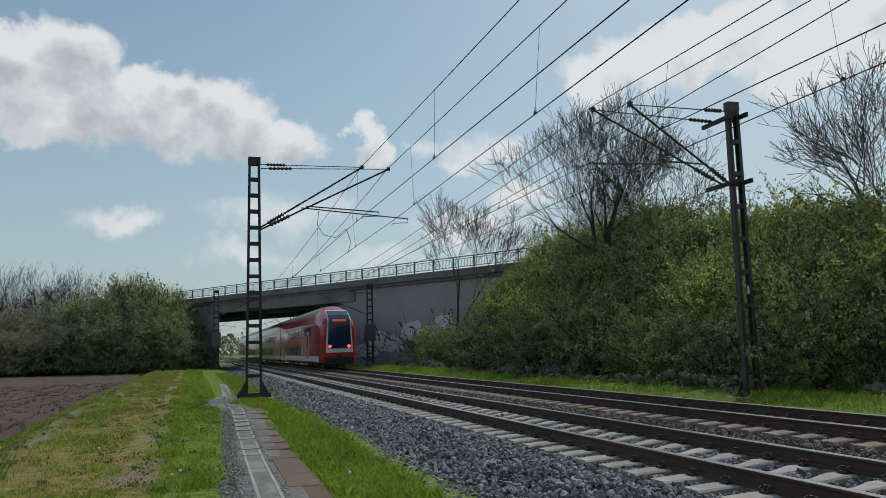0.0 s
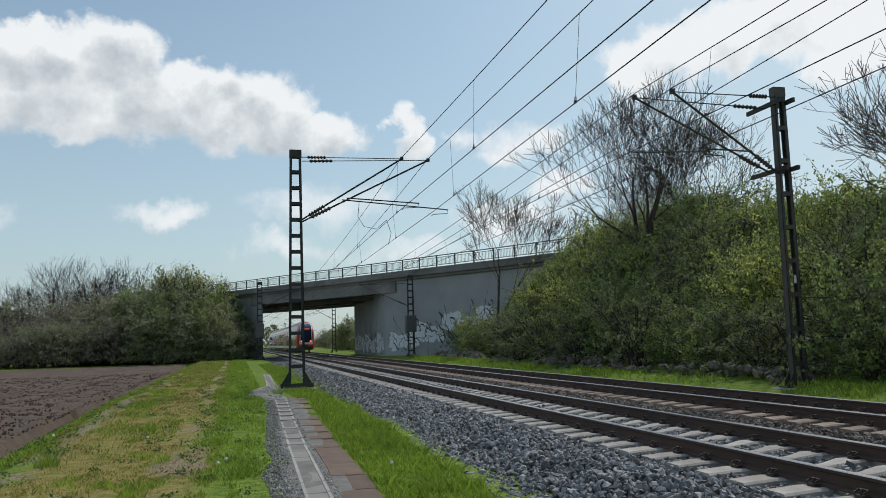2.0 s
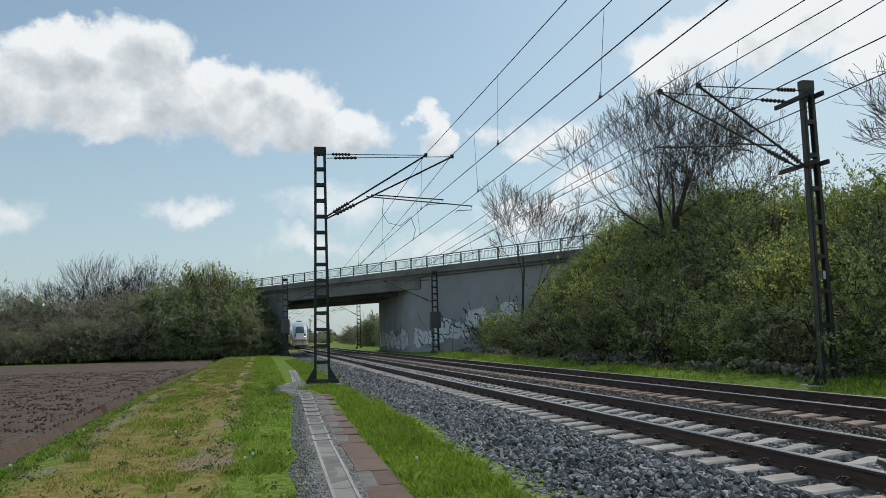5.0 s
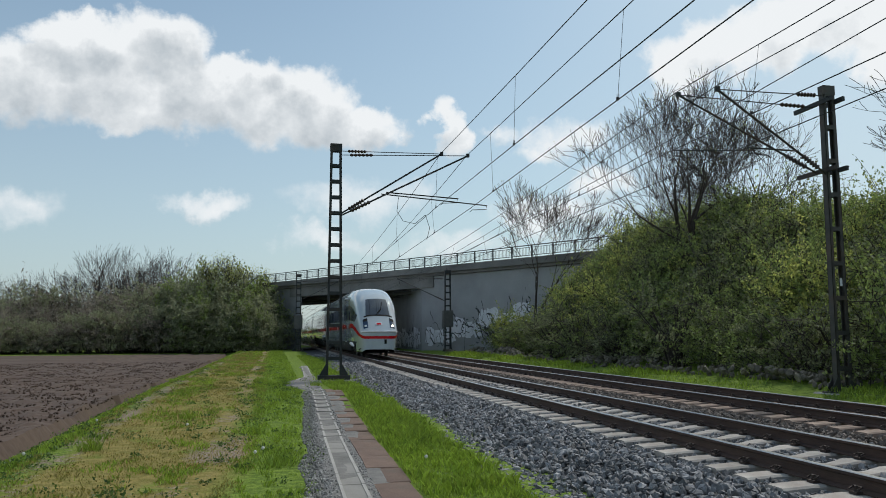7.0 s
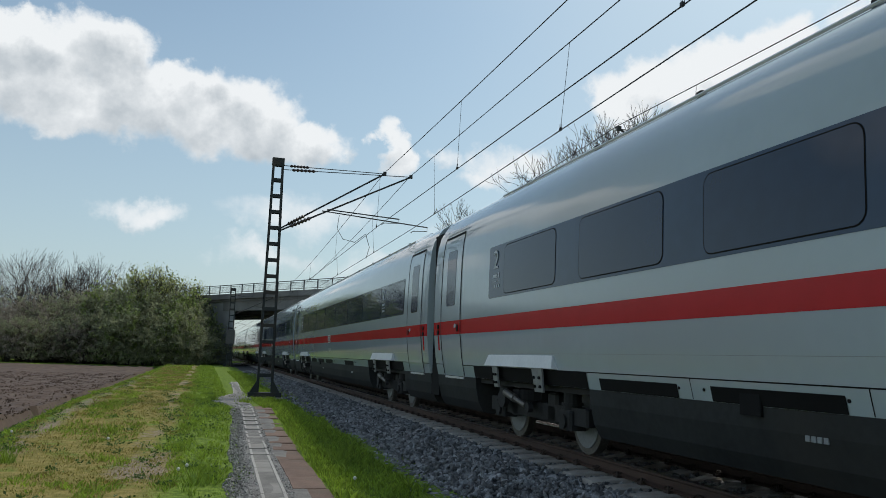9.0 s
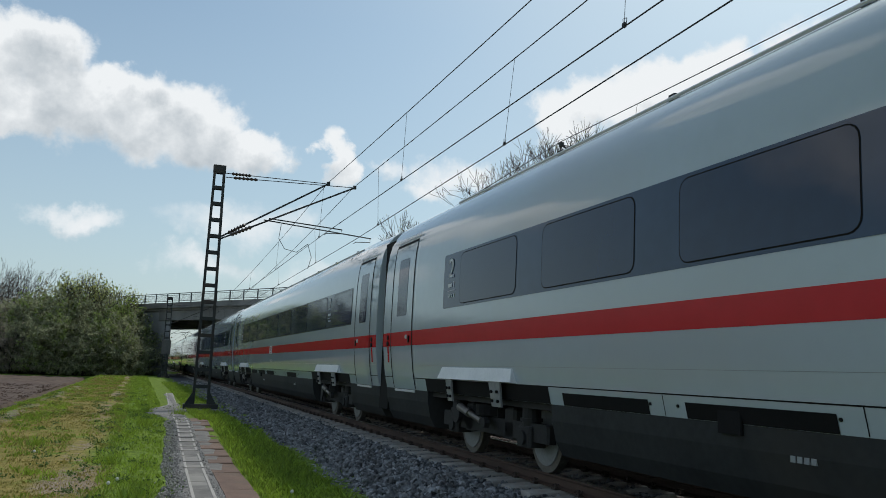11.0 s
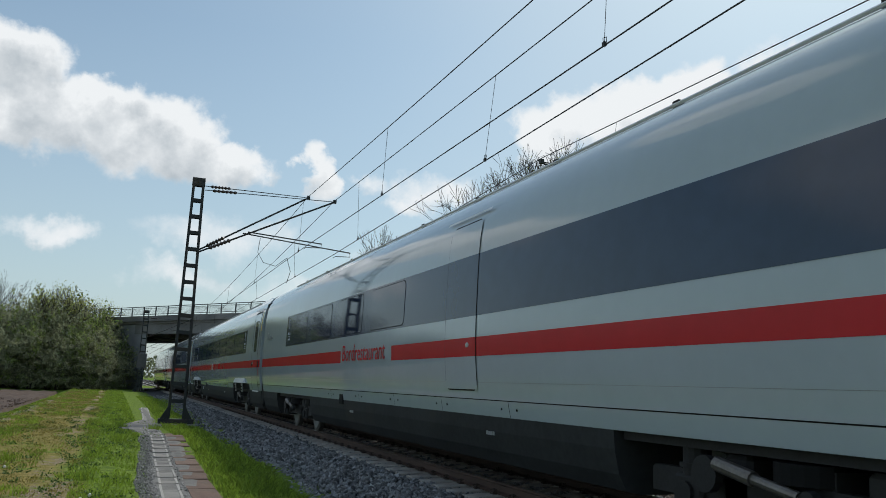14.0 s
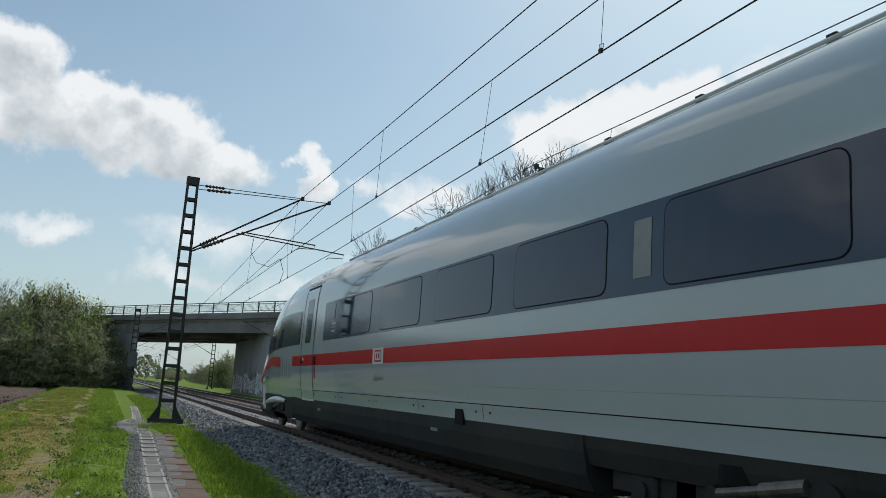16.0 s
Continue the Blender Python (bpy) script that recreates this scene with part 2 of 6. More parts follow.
M = dict(
    earth=turf("lane_turf"),
    weed=mat("weed_leaf", (0.10, 0.17, 0.03), (0.06, 0.11, 0.02), 0.6, scale=1, fine=6, per_island=0.4, translucent=0.3),
    lid=mat("trough_lid", (0.30, 0.285, 0.26), (0.22, 0.21, 0.19), 0.9, scale=3, fine=60, bump=0.3, dirt=(0.20, 0.19, 0.17), per_object=0.03),
    plough=mat("plough", (0.105, 0.070, 0.051), (0.068, 0.044, 0.033), 0.95, scale=0.8, fine=9, bump=1.0),
    path=mat("path_gravel", (0.23, 0.22, 0.205), (0.13, 0.125, 0.115), 0.9, scale=4, fine=90, bump=0.8),
    concrete=mat("concrete", (0.42, 0.40, 0.37), (0.31, 0.295, 0.27), 0.85, scale=2.5, fine=60, bump=0.25, dirt=(0.26, 0.24, 0.21), per_object=0.12),
    sleeper=mat("sleeper_concrete", (0.46, 0.43, 0.39), (0.33, 0.30, 0.27), 0.85, scale=3, fine=70, bump=0.2, dirt=(0.24, 0.18, 0.14), per_object=0.14),
    sleeper_old=mat("sleeper_dusty", (0.33, 0.25, 0.20), (0.22, 0.16, 0.125), 0.9, scale=3, fine=70, bump=0.2, dirt=(0.15, 0.10, 0.075), per_object=0.14),
    slab=mat("red_slab", (0.21, 0.135, 0.10), (0.13, 0.085, 0.065), 0.9, scale=3, fine=50, bump=0.8, dirt=(0.15, 0.13, 0.10), per_object=0.16),
    # bed far darker than its stones: shade of the gaps put into the colour
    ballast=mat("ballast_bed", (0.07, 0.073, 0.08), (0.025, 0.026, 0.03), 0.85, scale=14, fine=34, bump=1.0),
    pebble=mat("path_pebble", (0.33, 0.32, 0.30), (0.17, 0.165, 0.155), 0.85, scale=5, fine=60, bump=0.3, per_island=0.5),
    stones=mat("ballast_stone", (0.27, 0.27, 0.275), (0.085, 0.087, 0.09), 0.75, scale=5, fine=60, bump=0.3, per_island=0.7),
    # dusty brown, darkened likewise for the shade between stones
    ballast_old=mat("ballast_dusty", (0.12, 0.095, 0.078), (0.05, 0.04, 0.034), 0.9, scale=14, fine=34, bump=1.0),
    stones_old=mat("ballast_stone_dusty", (0.20, 0.165, 0.14), (0.10, 0.08, 0.068), 0.85, scale=5, fine=60, bump=0.3, per_island=0.5),
    rust=mat("rail_rust", (0.10, 0.058, 0.042), (0.055, 0.034, 0.028), 0.75, 0.2, scale=8, fine=80, bump=0.3, stretch=(1, 0.1, 1)),
    shine=mat("rail_head", (0.62, 0.62, 0.62), (0.45, 0.44, 0.44), 0.28, 1.0, scale=6, fine=60, stretch=(1, 0.02, 1)),
    clip=mat("clip_steel", (0.07, 0.05, 0.042), None, 0.7, 0.4),
    mast=mat("mast_steel", (0.040, 0.045, 0.045), (0.022, 0.026, 0.027), 0.6, 0.3, scale=3, fine=40, bump=0.2, dirt=(0.075, 0.055, 0.042)),
    mast_pale=mat("mast_galvanised", (0.095, 0.093, 0.085), (0.055, 0.054, 0.050), 0.6, 0.4, scale=3, fine=40, bump=0.2, dirt=(0.11, 0.08, 0.06)),
    wire=mat("copper_wire", (0.035, 0.036, 0.038), None, 0.55, 0.5),
    insulator=mat("insulator", (0.05, 0.032, 0.026), None, 0.3),
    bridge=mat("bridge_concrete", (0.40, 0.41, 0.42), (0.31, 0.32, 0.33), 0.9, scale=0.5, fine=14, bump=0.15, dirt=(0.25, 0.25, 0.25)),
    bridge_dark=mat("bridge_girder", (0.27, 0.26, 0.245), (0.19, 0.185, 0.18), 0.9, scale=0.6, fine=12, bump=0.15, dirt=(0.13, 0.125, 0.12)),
    paint_pale=mat("wall_paint_pale", (0.80, 0.82, 0.85), (0.62, 0.64, 0.68), 0.7, scale=3, fine=20),
    paint_dark=mat("wall_paint_dark", (0.05, 0.055, 0.06), None, 0.7, scale=3, fine=20),
    fence=mat("railing_paint", (0.10, 0.115, 0.12), (0.07, 0.08, 0.085), 0.6, 0.2, scale=3, fine=30),
    white=mat("train_paint", (0.455, 0.525, 0.572), (0.43, 0.495, 0.54), 0.09, 0.0, scale=0.7, fine=5, dirt=(0.43, 0.47, 0.495), coat=0.4),
    red=mat("red_band_paint", (0.58, 0.009, 0.018), (0.52, 0.008, 0.015), 0.25, scale=0.8, fine=6, spec=0.3, coat=0.04),
    skirt=mat("skirt_paint", (0.034, 0.037, 0.039), (0.02, 0.022, 0.024), 0.65, spec=0.25, scale=1.2, fine=12, dirt=(0.045, 0.041, 0.037)),
    glass=mat("train_glass", (0.010, 0.027, 0.070), (0.008, 0.021, 0.055), 0.04, scale=1, fine=4, spec=0.55),
    band=mat("window_band", (0.026, 0.053, 0.108), (0.021, 0.044, 0.090), 0.10, scale=1, fine=4, spec=0.5),
    screen=mat("windscreen_glass", (0.012, 0.018, 0.026), (0.010, 0.015, 0.022), 0.03, scale=1, fine=4, spec=1.0, coat=1.0),
    rubber=mat("black_rubber", (0.010, 0.010, 0.011), None, 0.7, scale=5, fine=40, spec=0.15),
    dark=mat("underframe", (0.022, 0.022, 0.023), (0.012, 0.012, 0.012), 0.7, 0.1, scale=4, fine=30, bump=0.3),
    wheel=mat("wheel_steel", (0.24, 0.225, 0.21), (0.14, 0.125, 0.11), 0.5, 0.8, scale=4, fine=30),
    silver_dull=mat("dull_metal", (0.34, 0.35, 0.36), (0.24, 0.25, 0.26), 0.5, 0.2, scale=3, fine=25),
    silver=mat("pale_metal", (0.72, 0.73, 0.74), (0.62, 0.63, 0.64), 0.35, 0.1, scale=2, fine=20),
    grey_print=mat("grey_print", (0.30, 0.32, 0.335), None, 0.4),
    white_print=mat("white_print", (0.70, 0.72, 0.74), None, 0.4),
    blue_print=mat("blue_print", (0.05, 0.08, 0.14), None, 0.4),
    yellow=mat("yellow_paint", (0.62, 0.46, 0.03), None, 0.4),
    sign_yellow=mat("sign_yellow", (0.45, 0.42, 0.03), None, 0.5),
    db_red=mat("regional_red", (0.40, 0.010, 0.013), (0.34, 0.009, 0.011), 0.3, scale=0.8, fine=6, coat=0.4),
    roof_grey=mat("roof_grey", (0.30, 0.31, 0.32), (0.22, 0.23, 0.24), 0.5, scale=1, fine=10),
    bark=mat("bark", (0.085, 0.068, 0.054), (0.045, 0.036, 0.03), 0.9, scale=6, fine=40, bump=0.8),
    twig=mat("twig", (0.062, 0.050, 0.044), (0.040, 0.032, 0.029), 0.85, scale=4, fine=20),
    leaf=mat("spring_leaf", (0.28, 0.35, 0.105), (0.17, 0.23, 0.07), 0.6, scale=0.6, fine=4, per_island=0.45, translucent=0.45),
    leaf_lime=mat("lime_leaf", (0.50, 0.52, 0.15), (0.34, 0.39, 0.10), 0.6, scale=0.6, fine=4, per_island=0.4, translucent=0.5),
    leaf_dark=mat("shrub_leaf", (0.23, 0.255, 0.13), (0.16, 0.18, 0.10), 0.7, scale=0.5, fine=4, per_island=0.45, translucent=0.4),
    # thicket green and bud brown, both paled to paint in the distance haze
    leaf_haze=mat("thicket_leaf_hazy", (0.34, 0.36, 0.21), (0.24, 0.26, 0.155), 0.8, scale=0.4, fine=3, per_island=0.35, translucent=0.45),
    leaf_brown=mat("thicket_bud_hazy", (0.35, 0.31, 0.245), (0.27, 0.235, 0.19), 0.8, scale=0.4, fine=3, per_island=0.35, translucent=0.4),
    grass=mat("fresh_grass", (0.29, 0.40, 0.045), (0.19, 0.28, 0.035), 0.6, scale=0.5, fine=5, per_island=0.4, translucent=0.4),
    grass_dry=mat("mossy_grass", (0.33, 0.265, 0.072), (0.25, 0.235, 0.055), 0.75, scale=0.6, fine=5, per_island=0.4, translucent=0.25),
    petal=mat("dandelion_clock", (0.7, 0.7, 0.66), None, 0.9),
    rubble=mat("rubble", (0.22, 0.20, 0.165), (0.10, 0.09, 0.07), 0.95, scale=3, fine=20, bump=0.8, per_island=0.35),
    box=mat("switch_box", (0.12, 0.12, 0.115), (0.08, 0.08, 0.078), 0.5, 0.2),
    lamp=glow("headlamp_glow", (1.0, 0.72, 0.4), 6.0),
    tail=glow("tail_lamp_glow", (1.0, 0.06, 0.05), 4.0),
    display=glow("display_glow", (1.0, 0.16, 0.05), 0.22),
)


# ---------------------------------------------------------------- mesh helpers
class Shape:
    """Collects vertices and faces; faces carry a material slot."""

    def __init__(self):
        self.v, self.f, self.m = [], [], []

    def add(self, verts, faces, slot=0):
        o = len(self.v)
        self.v += [tuple(p) for p in verts]
        self.f += [tuple(i + o for i in q) for q in faces]
        self.m += [slot] * len(faces)
        return self

    def box(self, x0, x1, y0, y1, z0, z1, slot=0, bev=0.0, m=None):
        if bev:
            return self.prism([(x0 + bev, y0), (x1 - bev, y0), (x1, y0 + bev), (x1, y1 - bev), (x1 - bev, y1), (x0 + bev, y1), (x0, y1 - bev), (x0, y0 + bev)], z0, z1, slot, bev)
        vs = [Vector(p) for p in ((x0, y0, z0), (x1, y0, z0), (x1, y1, z0), (x0, y1, z0), (x0, y0, z1), (x1, y0, z1), (x1, y1, z1), (x0, y1, z1))]
        if m is not None:
            vs = [m @ p for p in vs]
        return self.add(vs, [(3, 2, 1, 0), (4, 5, 6, 7), (0, 1, 5, 4), (1, 2, 6, 5), (2, 3, 7, 6), (3, 0, 4, 7)], slot)

    def prism(self, poly, z0, z1, slot=0, bev=0.0):
        n = len(poly)
        cx, cy = sum(p[0] for p in poly) / n, sum(p[1] for p in poly) / n
        rings = [[(x, y, z0) for x, y in poly]]
        if bev:
            rings.append([(x, y, z1 - bev) for x, y in poly])
            r = []
            for x, y in poly:
                d = math.hypot(x - cx, y - cy) or 1
                r.append((x - (x - cx) / d * bev, y - (y - cy) / d * bev, z1))
            rings.append(r)
        else:
            rings.append([(x, y, z1) for x, y in poly])
        vs = [p for r in rings for p in r]
        fs = [tuple(range(n - 1, -1, -1)), tuple(range(n * (len(rings) - 1), n * len(rings)))]
        for k in range(len(rings) - 1):
            fs += [(k * n + i, k * n + (i + 1) % n, (k + 1) * n + (i + 1) % n, (k + 1) * n + i) for i in range(n)]
        return self.add(vs, fs, slot)

    def tube(self, pts, r, n=6, slot=0, caps=True):
        pts = [Vector(p) for p in pts]
        rs = r if isinstance(r, (list, tuple)) else [r] * len(pts)
        vs, fs = [], []
        for i, p in enumerate(pts):
            d = (pts[min(i + 1, len(pts) - 1)] - pts[max(i - 1, 0)])
            d = d.normalized() if d.length > 1e-9 else Vector((0, 0, 1))
            s = d.cross(Vector((0, 0, 1)) if abs(d.z) < 0.95 else Vector((1, 0, 0))).normalized()
            t = s.cross(d)
            vs += [p + (s * math.cos(a) + t * math.sin(a)) * rs[i] for a in (2 * math.pi * k / n for k in range(n))]
        for i in range(len(pts) - 1):
            fs += [(i * n + k, i * n + (k + 1) % n, (i + 1) * n + (k + 1) % n, (i + 1) * n + k) for k in range(n)]
        if caps:
            fs += [tuple(range(n - 1, -1, -1)), tuple(range((len(pts) - 1) * n, len(pts) * n))]
        return self.add(vs, fs, slot)

    def disc(self, c, axis, r, depth, n=20, slot=0):
        c, axis = Vector(c), Vector(axis).normalized()
        return self.tube([c - axis * depth / 2, c + axis * depth / 2], r, n, slot)

    def grid(self, rows, slot=0, flip=False):
        nr, nc = len(rows), len(rows[0])
        fs = []
        for i in range(nr - 1):
            for j in range(nc - 1):
                q = (i * nc + j, i * nc + j + 1, (i + 1) * nc + j + 1, (i + 1) * nc + j)
                fs.append(q[::-1] if flip else q)
        return self.add([p for r in rows for p in r], fs, slot)

    def mesh(self, name, mats, smooth=False):
        me = bpy.data.meshes.new(name)
        me.from_pydata([tuple(p) for p in self.v], [], self.f)
        for m in (mats if isinstance(mats, (list, tuple)) else [mats]):
            me.materials.append(m)
        me.polygons.foreach_set("material_index", self.m)
        if smooth:
            me.polygons.foreach_set("use_smooth", [True] * len(me.polygons))
        me.update()
        return me


def part(name, shape, material, parent=None, label="", smooth=False, at=None):
    """ONE mesh object under a thing or a part; shape is a Shape or a ready mesh."""
    me = shape.mesh(name, material, smooth) if isinstance(shape, Shape) else shape
    ob = new(name, me)
    if parent is not None:
        ob.parent = parent
    if at is not None:
        ob.matrix_basis = at
    return tagged(ob, label) if label else ob


def thing(name, label, category, group="", kind="", at=None):
    ob = tagged(new(name), label, category, group, kind)
    if at is not None:
        ob.matrix_basis = at
    return ob


def cloud_mesh(name, verts, faces, mats, idx=None):
    """A mesh from numpy arrays, for stuff."""
    me = bpy.data.meshes.new(name)
    me.from_pydata(verts.tolist(), [], faces.tolist())
    for m in (mats if isinstance(mats, (list, tuple)) else [mats]):
        me.materials.append(m)
    if idx is not None:
        me.polygons.foreach_set("material_index", idx.astype(np.int32))
    me.update()
    return me


def letters(name, text, size, material, parent, m, label=""):
    """Flat letters of the built-in font, turned into a mesh, at the pose m."""
    cu = bpy.data.curves.new(name, "FONT")
    cu.body, cu.size, cu.extrude = text, size, 0.002
    cu.resolution_u = 3
    ob = bpy.data.objects.new(name, cu)
    scene.collection.objects.link(ob)
    me = bpy.data.meshes.new_from_object(ob.evaluated_get(bpy.context.evaluated_depsgraph_get()))
    bpy.data.objects.remove(ob)
    me.materials.clear()
    me.materials.append(material)
    return part(name, me, None, parent, label, at=m)


# ---------------------------------------------------------------- the lie of the land
X1 = 5.36                       # first rail of the near track
NEAR_C, FAR_C = X1 + 0.75, X1 + 3.9 + 0.75
P0, U, NRM = Vector((13.3, 73.9)), Vector((0.516, -0.857)), Vector((0.857, 0.516))   # near face of the bridge; along it; across it


def sstep(a, b, v):
    t = min(1.0, max(0.0, (v - a) / (b - a)))
    return t * t * (3 - 2 * t)


def ground_z(x, y):
    base = -0.42 + 0.22 * sstep(12, 24, y)
    if x < -3.2:
        base = base * (1 - sstep(-3.2, -4.6, x)) - (0.85 if 3 < y < 85.5 and x > -71 else 0.46) * sstep(-3.2, -4.6, x)
    if 2.5 < x < 13.0:
        base = min(base, -0.36)
    if x > 12.0:
        base = -0.30 + 0.25 * sstep(12.0, 13.6, x)
    # bank along the track, on the far side
    if x > 13.0 and y < 70:
        foot = 14.8 + 4.5 * sstep(40, 62, y)
        base = max(base, -0.05 + (3.3 + 2.3 * sstep(18, 40, y)) * sstep(foot, foot + 8.5, x) * sstep(72, 56, y))
    # road embankment beyond both ends of the bridge
    p = Vector((x, y)) - P0
    u, d = p.dot(U), p.dot(NRM)
    if u > 22 or u < -40:
        off = max(0.0, -d, d - 10.8)
        base = max(base, min(7.0, 7.4 - off / 1.5) * (sstep(22, 30, u) if u > 0 else sstep(-40, -46, u) * sstep(-0.5, -7.0, x)) - 0.2 * off / 12)
    return base + 0.05 * noise.noise((x * 0.25, y * 0.25, 0)) * (1 if not 3 < x < 12.5 else 0)


# ---------------------------------------------------------------- ground
def spaced(*runs):
    out = []
    for a, b, step in runs:
        out += list(np.arange(a, b, step))
    return out + [runs[-1][1]]


def gravel_left(y):
    """Where the gravel strip begins beside the lane."""
    return (0.02 + 0.032 * y if y < 22 else 0.72 - 0.45 * sstep(22, 25.5, y) + 0.9 * sstep(26.5, 30, y)) + 0.10 * noise.noise((1, y * 0.6, 0))


def build_ground():
    xs = spaced((-1500, -100, 100), (-100, -12, 4), (-12, 34, 0.8), (34, 100, 4), (100, 1500, 100))
    ys = spaced((-300, -20, 20), (-20, 70, 0.9), (70, 130, 2), (130, 300, 10), (300, 2500, 100))
    s = Shape().grid([[(x, y, ground_z(x, y)) for x in xs] for y in ys])
    tagged(part("ground", s, M["earth"], smooth=True), "mossy green earth with worn patches beside the line", "ground", kind="structure")
    # ploughed field, clods in low relief
    rows = []
    for y in spaced((4, 40, 0.22), (40, 88, 0.8)):
        row = []
        for x in spaced((-70, -14, 1.2), (-14, -4.2, 0.16)):
            e = -4.25 + 0.35 * noise.noise((0, y * 0.15, 3)) - 0.006 * y
            xx = min(x, e)
            z = -0.50 + 0.10 * noise.noise((xx * 1.6, y * 0.8, 5)) + 0.05 * noise.noise((xx * 4.5, y * 4.5, 1))
            row.append((xx, y, z if xx < e - 0.1 else -0.75))
        rows.append(row)
    tagged(part("ploughed_field", Shape().grid(rows), M["plough"]), "freshly ploughed dark brown field with rough clods", "field", kind="structure")
    # gravel strip beside the cable trough
    rows = []
    for y in spaced((-2, 40, 0.3)):
        l, r = gravel_left(y), 1.62 + 0.016 * (y - 9) if y < 22 else 1.5
        rows.append([(x, y, ground_z(x, y) + (0.018 if y < 24 else 0.03) - 0.05 * (k in (0, 4))) for k, x in enumerate(np.linspace(l, r, 5))])
    tagged(part("gravel_path", Shape().grid(rows), M["path"]), "narrow grey gravel strip beside the cable trough", "path", kind="structure")

build_ground()


# ---------------------------------------------------------------- the two tracks
RAIL = [(-0.075, -0.172), (0.075, -0.172), (0.075, -0.160), (0.015, -0.135), (0.010, -0.05), (0.036, -0.036), (0.036, -0.008), (0.028, 0.0),
        (-0.028, 0.0), (-0.036, -0.008), (-0.036, -0.036), (-0.010, -0.05), (-0.015, -0.135), (-0.075, -0.160)]


def sleeper_mesh(name, m):
    s = Shape()
    st = [(-1.3, 0.15, -0.19), (-0.95, 0.15, -0.172), (-0.50, 0.15, -0.178), (-0.25, 0.11, -0.215), (0.25, 0.11, -0.215), (0.50, 0.15, -0.178),
          (0.95, 0.15, -0.172), (1.3, 0.15, -0.19)]
    rows = [[(x, -w, -0.40), (x, -w, z - 0.02), (x, -w + 0.025, z), (x, w - 0.025, z), (x, w, z - 0.02), (x, w, -0.40)] for x, w, z in st]
    s.grid(rows, flip=False)
    for r in (rows[0], rows[-1]):
        s.add(r, [(0, 1, 2, 3, 4, 5)])
    return s.mesh(name, m)


def stone_field(n, xr, yr, z_of, size, seed, bias=1.0):
    """Broken stones, each a rough twelve-cornered lump."""
    rng = np.random.default_rng(seed)
    g = (1 + 5 ** 0.5) / 2
    ico = np.array([(-1, g, 0), (1, g, 0), (-1, -g, 0), (1, -g, 0), (0, -1, g), (0, 1, g), (0, -1, -g), (0, 1, -g), (g, 0, -1), (g, 0, 1), (-g, 0, -1), (-g, 0, 1)]) / 1.9
    tri = np.array([(0, 11, 5), (0, 5, 1), (0, 1, 7), (0, 7, 10), (0, 10, 11), (1, 5, 9), (5, 11, 4), (11, 10, 2), (10, 7, 6), (7, 1, 8), (3, 9, 4), (3, 4, 2),
                    (3, 2, 6), (3, 6, 8), (3, 8, 9), (4, 9, 5), (2, 4, 11), (6, 2, 10), (8, 6, 7), (9, 8, 1)])
    x = rng.uniform(*xr, n)
    y = yr[0] + (yr[1] - yr[0]) * rng.uniform(0, 1, n) ** bias
    z = np.array([z_of(a, b) for a, b in zip(x, y)])
    ok = z > -5
    x, y, z = x[ok], y[ok], z[ok]
    n = len(x)
    sc = size * rng.uniform(0.55, 1.25, (n, 1, 1)) * rng.uniform(0.65, 1.2, (n, 1, 3))
    v = ico[None] * rng.uniform(0.45, 1.36, (n, 12, 1)) * sc
    a = rng.uniform(0, 6.28, (n, 2))
    ca, sa, cb, sb = np.cos(a[:, :1]), np.sin(a[:, :1]), np.cos(a[:, 1:]), np.sin(a[:, 1:])
    vx, vy, vz = v[..., 0] * ca - v[..., 1] * sa, v[..., 0] * sa + v[..., 1] * ca, v[..., 2]
    vy, vz = vy * cb - vz * sb, vy * sb + vz * cb
    v = np.stack([vx + x[:, None], vy + y[:, None], vz + z[:, None] + size * rng.uniform(-0.1, 0.35, (n, 1))], -1)
    return v.reshape(-1, 3), (tri[None] + 12 * np.arange(n)[:, None, None]).reshape(-1, 3)


def bed_z(x, y):
    """Top of the ballast over both tracks."""
    if x < 4.45:
        return -0.46 + 0.22 * sstep(2.75, 4.45, x) + (0.16 * sstep(12, 24, y)) * (1 - sstep(2.75, 4.45, x))
    if x > 11.7:
        return -0.25 - 0.2 * sstep(11.7, 12.9, x)
    return -0.245


